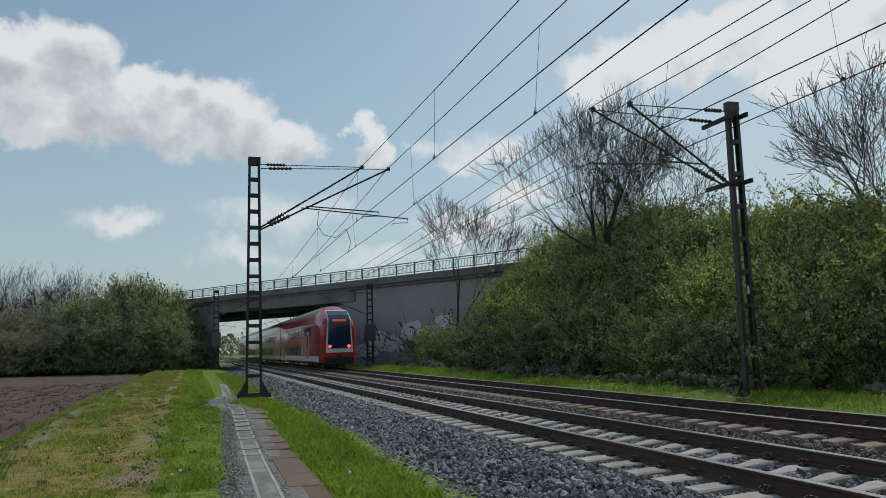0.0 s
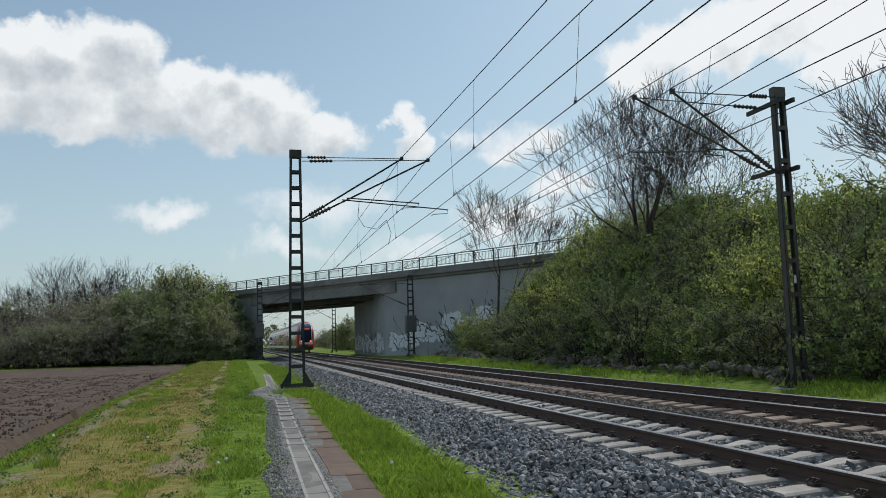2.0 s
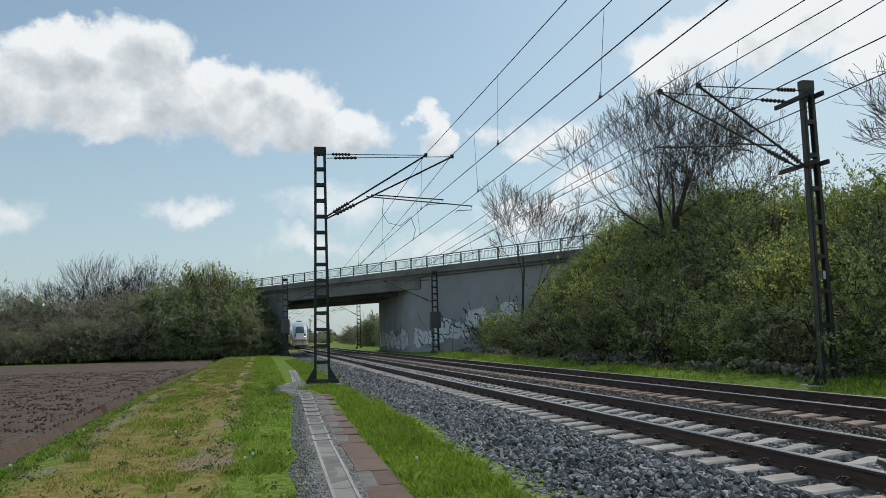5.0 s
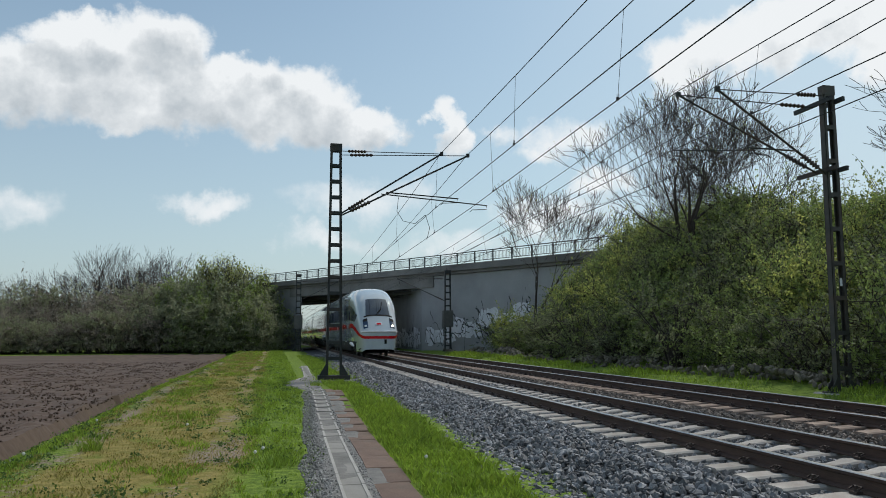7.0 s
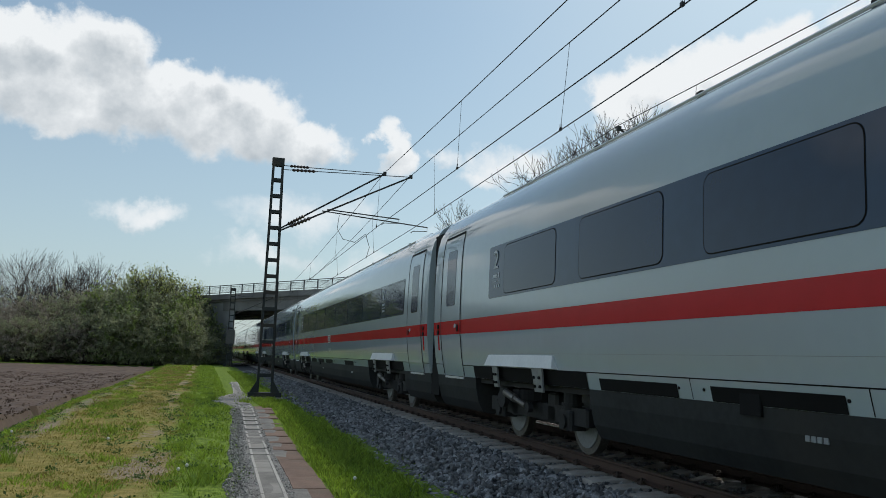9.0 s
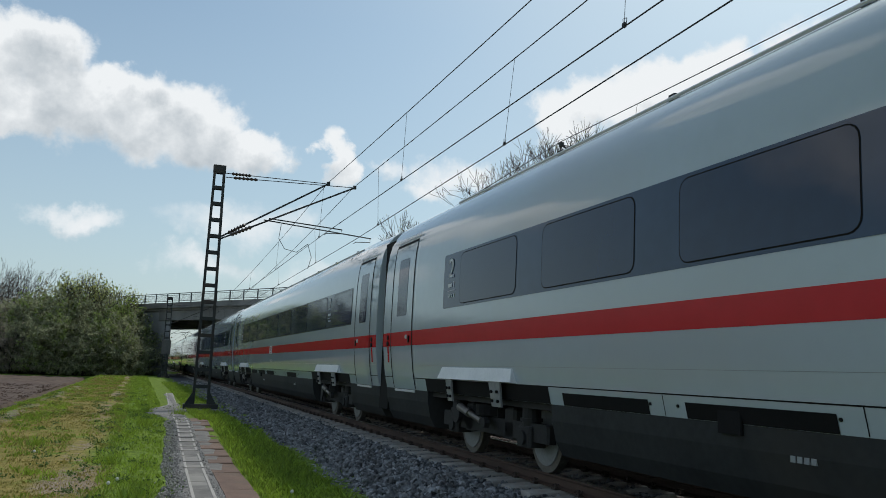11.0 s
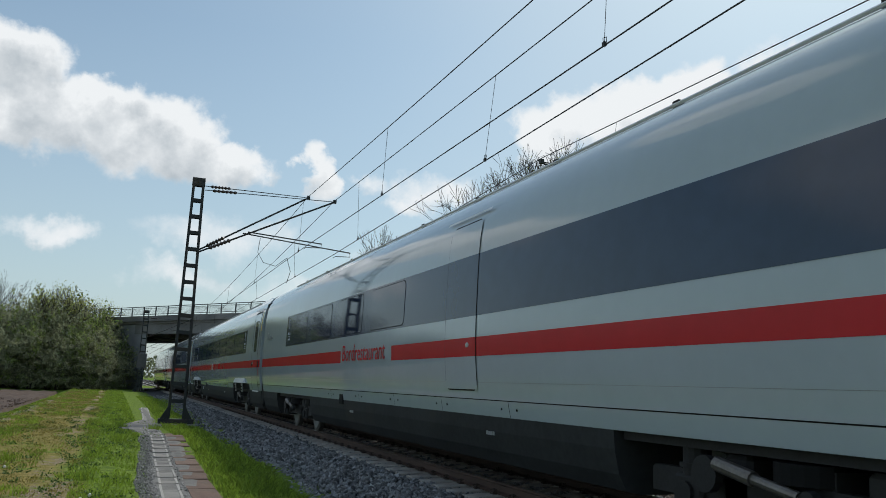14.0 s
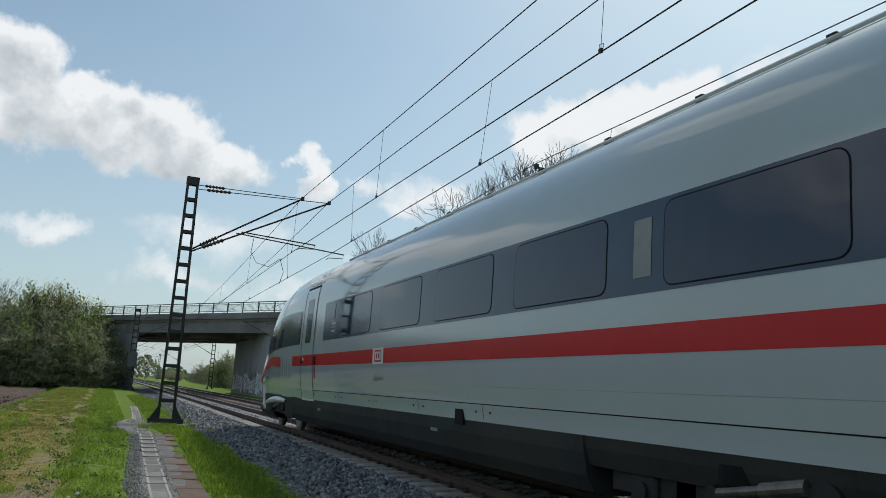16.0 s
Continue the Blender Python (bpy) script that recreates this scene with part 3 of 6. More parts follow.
def build_tracks():
    tracks = []
    for c, nm, sm, lab in ((NEAR_C, "near", M["sleeper"], "railway track with clean concrete sleepers in grey ballast"),
                           (FAR_C, "far", M["sleeper_old"], "railway track with rust-dusted concrete sleepers in brown ballast")):
        tr = tagged(new("railway_track"), lab, "railway track", kind="structure")
        tr.location = (c, 0, 0)
        for side in (-0.75, 0.75):
            ring = [(x + side, z) for x, z in RAIL]
            n = len(ring)
            ys = (-80, 0, 40, 120, 400, 900)
            s = Shape()
            vs = [(x, y, z) for y in ys for x, z in ring]
            for i in range(len(ys) - 1):
                for k in range(n):
                    top = 6 <= k <= 8
                    s.f.append((i * n + k, i * n + (k + 1) % n, (i + 1) * n + (k + 1) % n, (i + 1) * n + k))
                    s.m.append(1 if top else 0)
            s.v = vs
            part("rail", s, [M["rust"], M["shine"]], tr, "rusty steel rail with a polished running surface")
        me = sleeper_mesh("sleeper", sm)
        for k in range(145):
            ob = new("sleeper", me)
            ob.parent, ob.location = tr, (0, 1.2 + 0.6 * k, 0)
        s = Shape()
        for k in list(range(145, 520)) + list(range(-60, 0)):
            y = 1.2 + 0.6 * k
            s.box(-1.3, 1.3, y - 0.13, y + 0.13, -0.35, -0.18)
        tagged(part("far_sleepers", s, sm, tr), kind="stuff")
        # spring clips with their screws at every rail seat
        s = Shape()
        for k in range(0, 70):
            y = 1.2 + 0.6 * k
            for side in (-0.75, 0.75):
                for o in (-0.12, 0.12):
                    x = side + o
                    s.box(x - 0.035, x + 0.035, y - 0.05, y + 0.05, -0.18, -0.145)
                    s.tube([(x, y, -0.15), (x, y, -0.095)], 0.016, 6)
                    s.tube([(x - 0.03, y - 0.055, -0.13), (x + 0.02, y - 0.06, -0.105), (x + 0.03, y + 0.06, -0.105), (x - 0.03, y + 0.055, -0.13)], 0.010, 5)
        tagged(part("rail_clips", s, M["clip"], tr), kind="stuff")
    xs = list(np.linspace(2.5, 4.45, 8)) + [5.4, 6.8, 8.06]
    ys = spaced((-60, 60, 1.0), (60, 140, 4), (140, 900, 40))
    # dark sheets below the loose stones paint the shade in the gaps
    tagged(part("ballast_bed", Shape().grid([[(x, y, bed_z(x, y) - 0.03) for x in xs] for y in ys]), M["ballast"]), "bed under the grey crushed stone, near-black for the shaded gaps", "ballast", kind="structure")
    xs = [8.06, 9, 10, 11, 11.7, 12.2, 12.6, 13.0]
    tagged(part("ballast_bed", Shape().grid([[(x, y, bed_z(x, y) - 0.03) for x in xs] for y in ys]), M["ballast_old"]), "bed under the brown dusty crushed stone, darkened for the shaded gaps", "ballast", kind="structure")

    def clear(x, y):
        # no stone on a sleeper or inside a rail
        for c in (NEAR_C, FAR_C):
            if abs(abs(x - c) - 0.75) < 0.09:
                return -9
            if abs(x - c) < 1.3 and abs((y - 1.2 + 0.3) % 0.6 - 0.3) < 0.16:
                return -9
        return bed_z(x, y)

    for n, xr, yr, size, seed, bias, m in ((24000, (2.55, 8.0), (3, 22), 0.046, 1, 1.0, "stones"), (16000, (2.6, 8.0), (22, 70), 0.060, 2, 1.4, "stones"),
                                           (11000, (8.1, 12.7), (6, 24), 0.042, 3, 1.0, "stones_old"), (6000, (8.1, 12.7), (24, 60), 0.055, 4, 1.4, "stones_old")):
        v, f = stone_field(n, xr, yr, clear, size, seed, bias)
        tagged(part("ballast_stones", cloud_mesh("ballast_stones", v, f, M[m]), None), "loose crushed ballast stones", "stones", kind="stuff")


build_tracks()


# ---------------------------------------------------------------- cable trough and slab walk
def build_walk():
    tr = thing("cable_trough", "pale concrete cable trough with lids, bending round the mast", "cable trough", kind="structure")
    line = [(0.72, -1.0), (0.89, 9.4), (1.14, 22.0), (1.10, 23.0), (0.52, 25.6), (0.54, 26.5), (1.16, 29.2), (1.24, 31.0), (1.46, 41.0)]
    pts = []
    for (xa, ya), (xb, yb) in zip(line, line[1:]):
        n = max(1, round(math.hypot(xb - xa, yb - ya) / 0.75))
        pts += [(xa + (xb - xa) * k / n, ya + (yb - ya) * k / n) for k in range(n)]
    pts.append(line[-1])
    rng = random.Random(4)
    for (xa, ya), (xb, yb) in zip(pts, pts[1:]):
        ang = math.atan2(xb - xa, yb - ya)
        ln = math.hypot(xb - xa, yb - ya)
        z = ground_z(xa, (ya + yb) / 2)
        s = Shape().box(-0.110, 0.110, 0.001, ln - 0.001, -0.05, 0.018)
        s.box(-0.150, -0.112, -0.02, ln + 0.02, -0.2, 0.026, slot=1).box(0.112, 0.150, -0.02, ln + 0.02, -0.2, 0.026, slot=1)
        part("trough_lid", s, [M["lid"], M["concrete"]], tr, at=pose(xa, ya, z + rng.uniform(-0.006, 0.006), rng.uniform(-0.5, 0.5), rng.uniform(-1, 1), -math.degrees(ang)))
    wk = thing("slab_walk", "row of worn reddish concrete slabs beside the trough", "slab walk", kind="structure")
    y = -1.0
    while y < 21.6:
        ln = rng.uniform(0.85, 1.15)
        x = 1.36 + 0.016 * (y - 9) + rng.uniform(-0.012, 0.012)
        s = Shape().box(-0.215, 0.215, 0.006, ln - 0.006, -0.15, 0.022, bev=0.014)
        part("slab", s, M["slab"], wk, at=pose(x, y, ground_z(x, y) + rng.uniform(-0.006, 0.008), rng.uniform(-0.3, 0.3), rng.uniform(-0.8, 0.8), -0.9 + rng.uniform(-0.8, 0.8)))
        y += ln


build_walk()
def path_stone_z(x, y):
    mid = 0.89 + 0.02 * (y - 9.4) if y < 22 else 9
    if x < gravel_left(y) + 0.03 or abs(x - mid) < 0.16 or (x > 1.14 + 0.016 * (y - 9) and y < 22) or (y >= 22 and (x > 1.3 or abs(x - 0.8) < 0.12)):
        return -9
    return ground_z(x, y) + 0.010


_v, _f = stone_field(30000, (0.1, 1.6), (4.5, 29), path_stone_z, 0.017, 31, 1.2)
tagged(part("path_stones", cloud_mesh("path_stones", _v, _f, M["pebble"]), None), "small loose stones of the gravel strip", "stones", kind="stuff")


# ---------------------------------------------------------------- road bridge
def along(u, d, z):
    p = P0 + U * u + NRM * d
    return (p.x, p.y, z)


def strip(s, u0, u1, d0, d1, z0, z1, slot=0):
    q = [along(u0, d0, 0)[:2], along(u1, d0, 0)[:2], along(u1, d1, 0)[:2], along(u0, d1, 0)[:2]]
    return s.prism(q, z0, z1, slot)


def at_x(x, d):
    """How far along the bridge its line d metres behind the near face meets that x."""
    return (x - P0.x - NRM.x * d) / U.x


SOFFIT = 5.75


def build_bridge():
    br = thing("road_bridge", "grey concrete road bridge crossing the railway at a slant", "bridge", kind="structure")
    W, XR, XL = 10.8, 13.45, 2.85
    for nm, x, far in (("abutment", XR, 42.0), ("abutment", XL, -75.0)):
        a, b = at_x(x, 0.25), at_x(x, W - 0.25)
        q = [along(a, 0.25, 0)[:2], along(far, 0.25, 0)[:2], along(far, W - 0.25, 0)[:2], along(b, W - 0.25, 0)[:2]]
        part(nm, Shape().prism(q if far > 0 else q[::-1], -1.0, 6.78), M["bridge"], br, "smooth pale grey concrete abutment and wing wall")
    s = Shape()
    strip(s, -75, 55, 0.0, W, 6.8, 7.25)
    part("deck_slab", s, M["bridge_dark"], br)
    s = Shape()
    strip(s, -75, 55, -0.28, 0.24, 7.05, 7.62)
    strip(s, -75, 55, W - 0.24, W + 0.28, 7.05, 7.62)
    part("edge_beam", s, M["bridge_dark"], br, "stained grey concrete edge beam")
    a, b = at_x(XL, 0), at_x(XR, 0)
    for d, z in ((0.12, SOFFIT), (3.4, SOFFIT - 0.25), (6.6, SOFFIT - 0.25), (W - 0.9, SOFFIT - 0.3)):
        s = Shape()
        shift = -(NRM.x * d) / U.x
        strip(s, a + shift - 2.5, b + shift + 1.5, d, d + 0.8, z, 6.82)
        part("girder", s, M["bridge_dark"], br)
    strip(s2 := Shape(), -75, 55, 1.2, W - 1.2, 7.26, 7.34)
    part("road_surface", s2, M["dark"], br)
    # railing: posts, two rails and slim bars between
    for d in (-0.02, W + 0.02):
        rl = tagged(part("railing", Shape().tube([along(-74, d, 8.62), along(54, d, 8.62)], 0.045, 6).tube([along(-74, d, 7.80), along(54, d, 7.80)], 0.03, 5)
                         .tube([along(-74, d, 8.45), along(54, d, 8.45)], 0.022, 5), M["fence"], br), "dark steel bridge railing with slim upright bars")
        post = Shape().box(-0.045, 0.045, -0.045, 0.045, 7.6, 8.64)
        pm = post.mesh("railing_post", M["fence"])
        u = -72.0
        while u < 54:
            x, y, _ = along(u, d, 0)
            part("railing_post", pm, None, rl, at=pose(x, y, 0, 0, 0, -58.95))
            u += 2.2
        if d < 0:
            s = Shape()
            u = -45.0
            while u < 50:
                x, y, _ = along(u, d, 0)
                s.box(x - 0.011, x + 0.011, y - 0.011, y + 0.011, 7.8, 8.45)
                u += 0.16
            tagged(part("railing_bars", s, M["fence"], rl), kind="stuff")
    # sprayed marks without meaning on the foot of the wall: ragged pale patches with dark strokes
    rng = random.Random(11)
    s_p, s_d = Shape(), Shape()

    def blob(place, a, zb, w, h, lift):
        pts = []
        for k in range(18):
            t = 2 * math.pi * k / 18
            q = rng.uniform(0.78, 1.12)
            pts.append(place(a + math.copysign(abs(math.cos(t)) ** 0.6, math.cos(t)) * w * q / 2, max(0.02, zb + h / 2 + math.copysign(abs(math.sin(t)) ** 0.6, math.sin(t)) * h * q / 2), lift))
        s_p.add(pts, [tuple(range(18))])

    def stroke(place, a, z, ln, lift):
        d, wd, prev = rng.uniform(0, 6.28), rng.uniform(0.05, 0.13), None
        for k in range(8):
            d += rng.gauss(0, 0.75)
            a2, z2 = a + math.cos(d) * ln / 8, max(0.1, z + 1.4 * math.sin(d) * ln / 8)
            if prev is None:
                prev = (place(a, z - wd / 2, lift), place(a + wd * 0.6, z + wd / 2, lift))
            cur = (place(a2, z2 - wd / 2, lift), place(a2 + wd * 0.6, z2 + wd / 2, lift))
            s_d.add([prev[0], cur[0], cur[1], prev[1]], [(0, 1, 2, 3)])
            prev, a, z = cur, a2, z2

    def wing(a, z, lift):
        return along(a, 0.25 - lift, z)

    def inner(a, z, lift):
        return (XR - lift, a, z)

    a0 = at_x(XR, 0.25)
    n = 0
    for place, start, end, rise in ((wing, a0 + 0.5, 12.5, 0.17), (inner, 74.8, 92.0, 0.0)):
        a = start
        while a < end:
            w, h0 = rng.uniform(0.8, 1.9), rng.uniform(1.2, 2.1)
            zb = 0.1 + rise * (a - start) + rng.uniform(0, 0.35)
            blob(place, a + w / 2, zb, w, h0, 0.006 + 0.0012 * (n % 4))
            for j in range(5):
                stroke(place, a + rng.uniform(0, w), zb + rng.uniform(0.2, 0.9) * h0, rng.uniform(0.7, 1.8), 0.013 + 0.0008 * ((n * 5 + j) % 9))
            a += w * rng.uniform(0.55, 0.95)
            n += 1
    part("wall_painting", s_p, M["paint_pale"], br, "ragged pale sprayed paint on the wall foot")
    part("wall_painting", s_d, M["paint_dark"], br, "dark sprayed strokes on the wall foot")


build_bridge()


# ---------------------------------------------------------------- overhead line
def lattice(parent, h, w_bot, w_top, depth, m, plates=14, lean=0.0, wide=True):
    """Two channel legs joined by batten plates, on a splayed foot. The broad side faces along the track."""
    for sgn in (-1, 1):
        s = Shape()
        lw, x0, x1 = 0.075, sgn * w_bot / 2, sgn * w_top / 2
        for a, b in ((-1, -0.78), (0.78, 1)):
            y0, y1 = a * depth / 2, b * depth / 2
            s.add([(x0 - lw / 2, y0, 0), (x0 + lw / 2, y0, 0), (x0 + lw / 2, y1, 0), (x0 - lw / 2, y1, 0), (x1 - lw / 2, y0, h), (x1 + lw / 2, y0, h), (x1 + lw / 2, y1, h), (x1 - lw / 2, y1, h)],
                  [(3, 2, 1, 0), (4, 5, 6, 7), (0, 1, 5, 4), (1, 2, 6, 5), (2, 3, 7, 6), (3, 0, 4, 7)])
        o0, o1 = x0 + sgn * lw / 2, x1 + sgn * lw / 2
        i0, i1 = x0 + sgn * (lw / 2 - 0.012), x1 + sgn * (lw / 2 - 0.012)
        s.add([(o0, -depth / 2, 0), (o0, depth / 2, 0), (i0, depth / 2, 0), (i0, -depth / 2, 0), (o1, -depth / 2, h), (o1, depth / 2, h), (i1, depth / 2, h), (i1, -depth / 2, h)],
              [(0, 1, 5, 4), (1, 2, 6, 5), (2, 3, 7, 6), (3, 0, 4, 7), (4, 5, 6, 7)])
        part("leg", s, m, parent)
    for k in range(plates):
        z = 0.55 + (h - 0.75) * k / (plates - 1)
        w = w_bot + (w_top - w_bot) * z / h
        for y in (-depth / 2 - 0.004, depth / 2 - 0.008):
            part("batten", Shape().box(-w / 2, w / 2, y, y + 0.012, z - 0.055, z + 0.055), m, parent)
    s = Shape().box(-w_top / 2 - 0.05, w_top / 2 + 0.05, -depth / 2 - 0.01, depth / 2 + 0.01, h - 0.22, h + 0.02)
    part("cap", s, m, parent)
    s = Shape()
    for sgn in (-1, 1):
        for y in (-depth / 2, depth / 2):
            x = sgn * w_bot / 2
            s.add([(x, y - 0.01, 0.42), (x + sgn * 0.26, y - 0.01, -0.02), (x, y - 0.01, -0.02), (x, y + 0.01, 0.42), (x + sgn * 0.26, y + 0.01, -0.02), (x, y + 0.01, -0.02)],
                  [(0, 1, 2), (5, 4, 3), (0, 3, 4, 1), (1, 4, 5, 2), (2, 5, 3, 0)])
    s.box(-w_bot / 2 - 0.30, w_bot / 2 + 0.30, -depth / 2 - 0.08, depth / 2 + 0.08, -0.25, 0.0)
    part("foot", s, m, parent)


def ribbed(parent, a, b, r=0.06, n=6):
    """Insulator: a rod with sheds from a to b."""
    a, b = Vector(a), Vector(b)
    pts, rs = [], []
    for k in range(n * 2 + 1):
        pts.append(a.lerp(b, k / (n * 2)))
        rs.append(r if k % 2 else r * 0.45)
    part("insulator", Shape().tube(pts, rs, 8), M["insulator"], parent, "dark ribbed insulator")


def cantilever(parent, dirn, root_x, y, low_z, top_z, tip, arm=None):
    """One bracket: strut from the mast to the tip, stay above it."""
    rx = root_x
    tx, tz = tip
    a, b = Vector((rx, y * 0.3, low_z)), Vector((tx, y, tz))
    i1, i2 = a.lerp(b, 0.07), a.lerp(b, 0.22)
    part("strut", Shape().tube([i2, b], 0.030, 8).tube([a, i1], 0.028, 8), M["mast"], parent)
    ribbed(parent, i1, i2, 0.075)
    c = Vector((rx, y * 0.3, top_z))
    j1, j2 = c.lerp(b, 0.06), c.lerp(b, 0.24)
    part("stay", Shape().tube([j2, b], 0.014, 6).tube([c, j1], 0.014, 6), M["mast"], parent)
    ribbed(parent, j1, j2, 0.06)
    part("clamp", Shape().box(tx - 0.05, tx + 0.05, y - 0.05, y + 0.05, tz - 0.05, tz + 0.07), M["mast"], parent)
    if arm:
        (ax, az), (ex, ez) = arm
        part("registration_arm", Shape().tube([(ax, y, az), (ex, y, ez)], 0.022, 6)
             .tube([(ex - dirn * 0.02, y, ez), (ex - dirn * 0.02, y, ez - 0.14), (ex - dirn * 0.55, y, ez - 0.17), (ex - dirn * 0.62, y, ez - 0.24)], 0.014, 6), M["mast"], parent)


def build_masts():
    big = "catenary masts"
    # mast beside the slab walk, two brackets over the near track
    m = thing("catenary_mast", "dark lattice catenary mast with two brackets, standing in grass", "mast", big, at=pose(1.93, 27, 0, 0, 0, 0))
    lattice(m, 7.8, 0.46, 0.30, 0.20, M["mast"], 14)
    part("footing", Shape().box(-0.6, 0.6, -0.4, 0.4, -0.7, -0.15, bev=0.04), M["concrete"], m)
    o = 1.93
    cantilever(m, 1, 0.2, 0.45, 5.45, 7.62, (5.71 - o, 7.74), ((3.55 - o, 6.22), (7.36 - o, 5.92)))
    cantilever(m, 1, 0.2, -0.45, 5.35, 7.42, (6.45 - o, 7.50), ((3.60 - o, 6.12), (6.1 - o, 5.98)))
    part("droplead", Shape().tube([(2.2, 0.3, 6.1), (2.15, 0.3, 5.6), (2.35, 0.2, 5.25), (2.75, 0.1, 5.15), (3.1, 0.0, 5.45)], 0.010, 5)
         .tube([(3.1, 0, 5.45), (3.25, 0, 5.0), (3.15, 0, 4.6)], 0.010, 5), M["wire"], m)
    # mast on the far side
    m2 = thing("catenary_mast", "weathered lattice catenary mast with two brackets, on the far verge", "mast", big, at=pose(13.55, 17.3, -0.1))
    lattice(m2, 7.6, 0.34, 0.24, 0.18, M["mast_pale"], 9)
    part("footing", Shape().box(-0.55, 0.55, -0.45, 0.45, -0.6, -0.03, bev=0.04), M["concrete"], m2)
    for z in (5.40, 7.15):
        part("cross_arm", Shape().box(-0.20, -0.13, -0.40, 1.05, z, z + 0.11).box(0.13, 0.20, -0.40, 0.35, z, z + 0.11), M["mast"], m2)
    o = 13.55
    cantilever(m2, -1, -0.2, 0.95, 5.45, 7.15, (9.98 - o, 7.48), ((12.0 - o, 6.12), (9.8 - o, 6.03)))
    cantilever(m2, -1, -0.2, -0.25, 5.35, 7.35, (10.36 - o, 7.28), ((12.5 - o, 5.85), (11.1 - o, 5.88)))
    part("label_plate", Shape().box(-0.03, 0.03, -0.15, -0.135, 2.55, 2.75), M["white_print"], m2)
    # masts in front of the bridge and beyond it
    def plain(x, y, h, side, box_on=False, lab="dark lattice catenary mast near the bridge"):
        p = thing("catenary_mast", lab, "mast", big, at=pose(x, y, -0.1))
        lattice(p, h, 0.50, 0.42, 0.3, M["mast"], 12)
        c = NEAR_C if side > 0 else FAR_C
        cantilever(p, side, side * 0.2, 0.0, h - 2.6, h - 0.7, (c - x, h - 0.75), ((c - x - side * 1.6, h - 1.7), (c - x + side * 0.3, h - 1.9)))
        if box_on:
            part("switch_box", Shape().box(-0.42, 0.42, -0.32, 0.32, 2.1, 3.5, bev=0.04), M["box"], p)
            part("conduit", Shape().tube([(0.1, -0.34, 0), (0.1, -0.34, 2.2)], 0.05, 6), M["mast"], p)
        return p

    plain(2.25, 82.0, 7.6, 1, True)
    plain(14.3, 66.5, 6.9, -1, True)
    for k, y in enumerate((128, 185, 250, 320, 400)):
        plain(2.4, y, 7.4, 1, lab="distant lattice catenary mast beyond the bridge")
        plain(13.6, y - 12, 7.4, -1, lab="distant lattice catenary mast beyond the bridge")


build_masts()


def build_wires():
    def run(name, pts, r, lab):
        tagged(part(name, Shape().tube(pts, r, 6), M["wire"]), lab, "wire", "overhead wires")

    def sag(x0, x1, y0, y1, z0, z1, drop, n=14):
        return [(x0 + (x1 - x0) * k / n, y0 + (y1 - y0) * k / n, z0 + (z1 - z0) * k / n - drop * 4 * (k / n) * (1 - k / n)) for k in range(n + 1)]

    sets = [  # x of the pair, messenger height, contact height at the mast, y of the mast, messenger and contact at the bridge
        (5.68, 5.62, 7.76, 5.90, 27.45, 5.62, 5.30, 5.60, 0.25), (6.42, 6.57, 7.52, 5.69, 26.55, 5.60, 5.28, 5.00, 0.08),
        (9.98, 9.70, 7.48, 5.90, 18.25, 5.62, 5.30, 10.3, 0.25), (10.36, 10.6, 7.28, 5.62, 17.05, 5.60, 5.28, 9.9, 0.25)]
    for xm, xc, zm, zc, ym, zbm, zbc, xs0, dip in sets:
        mes = sag(xm, xm, ym - 62, ym, zm + 0.1, zm, dip) + sag(xm, xc, ym, 80, zm, zbm + 0.5, 0.5)[1:] + sag(xc, xc, 80, 125, zbm + 0.5, zbm + 0.3, 0.45)[1:] + sag(xc, xc, 125, 420, 6.4, 6.4, 0.0, 2)[1:]
        con = sag(xs0, xc, ym - 62, ym, zc + 0.02, zc, 0.0) + sag(xc, xc, ym, 80, zc, zbc, 0.0)[1:] + sag(xc, xc, 80, 420, zbc, zbc - 0.1, 0.0, 3)[1:]
        run("messenger_wire", mes, 0.011, "dark stranded messenger wire above the track")
        run("contact_wire", con, 0.011, "dark contact wire above the track")
        first = {5.68: 8.6, 6.42: 13.7, 9.98: 5.0, 10.36: 10.5}[xm]
        for k in range(-4, 8):
            y = first + 9.75 * k

            def z_on(line):
                for a, b in zip(line, line[1:]):
                    if a[1] <= y <= b[1]:
                        t = (y - a[1]) / (b[1] - a[1])
                        return [a[i] + (b[i] - a[i]) * t for i in range(3)]
            a, b = z_on(mes), z_on(con)
            s = Shape().tube([a, b], 0.005, 4).tube([(b[0], b[1] - 0.05, b[2]), (b[0], b[1] - 0.06, b[2] + 0.10), (b[0], b[1] + 0.03, b[2] + 0.12), (b[0], b[1] + 0.02, b[2])], 0.006, 4)
            s.box(b[0] - 0.02, b[0] + 0.02, y - 0.03, y + 0.03, b[2] - 0.01, b[2] + 0.05)
            tagged(part("dropper", s, M["wire"]), "thin dropper wire between messenger and contact wire", "wire", "droppers")
    run("feeder_wire", [(10.0, -43, 8.6), (10.0, 10.6, 6.61), (10.0, 15.7, 6.42), (10.0, 40, 5.8), (10.0, 60, 5.5), (10.0, 110, 5.35)], 0.010, "slack dark wire slanting down over the far track")


build_wires()


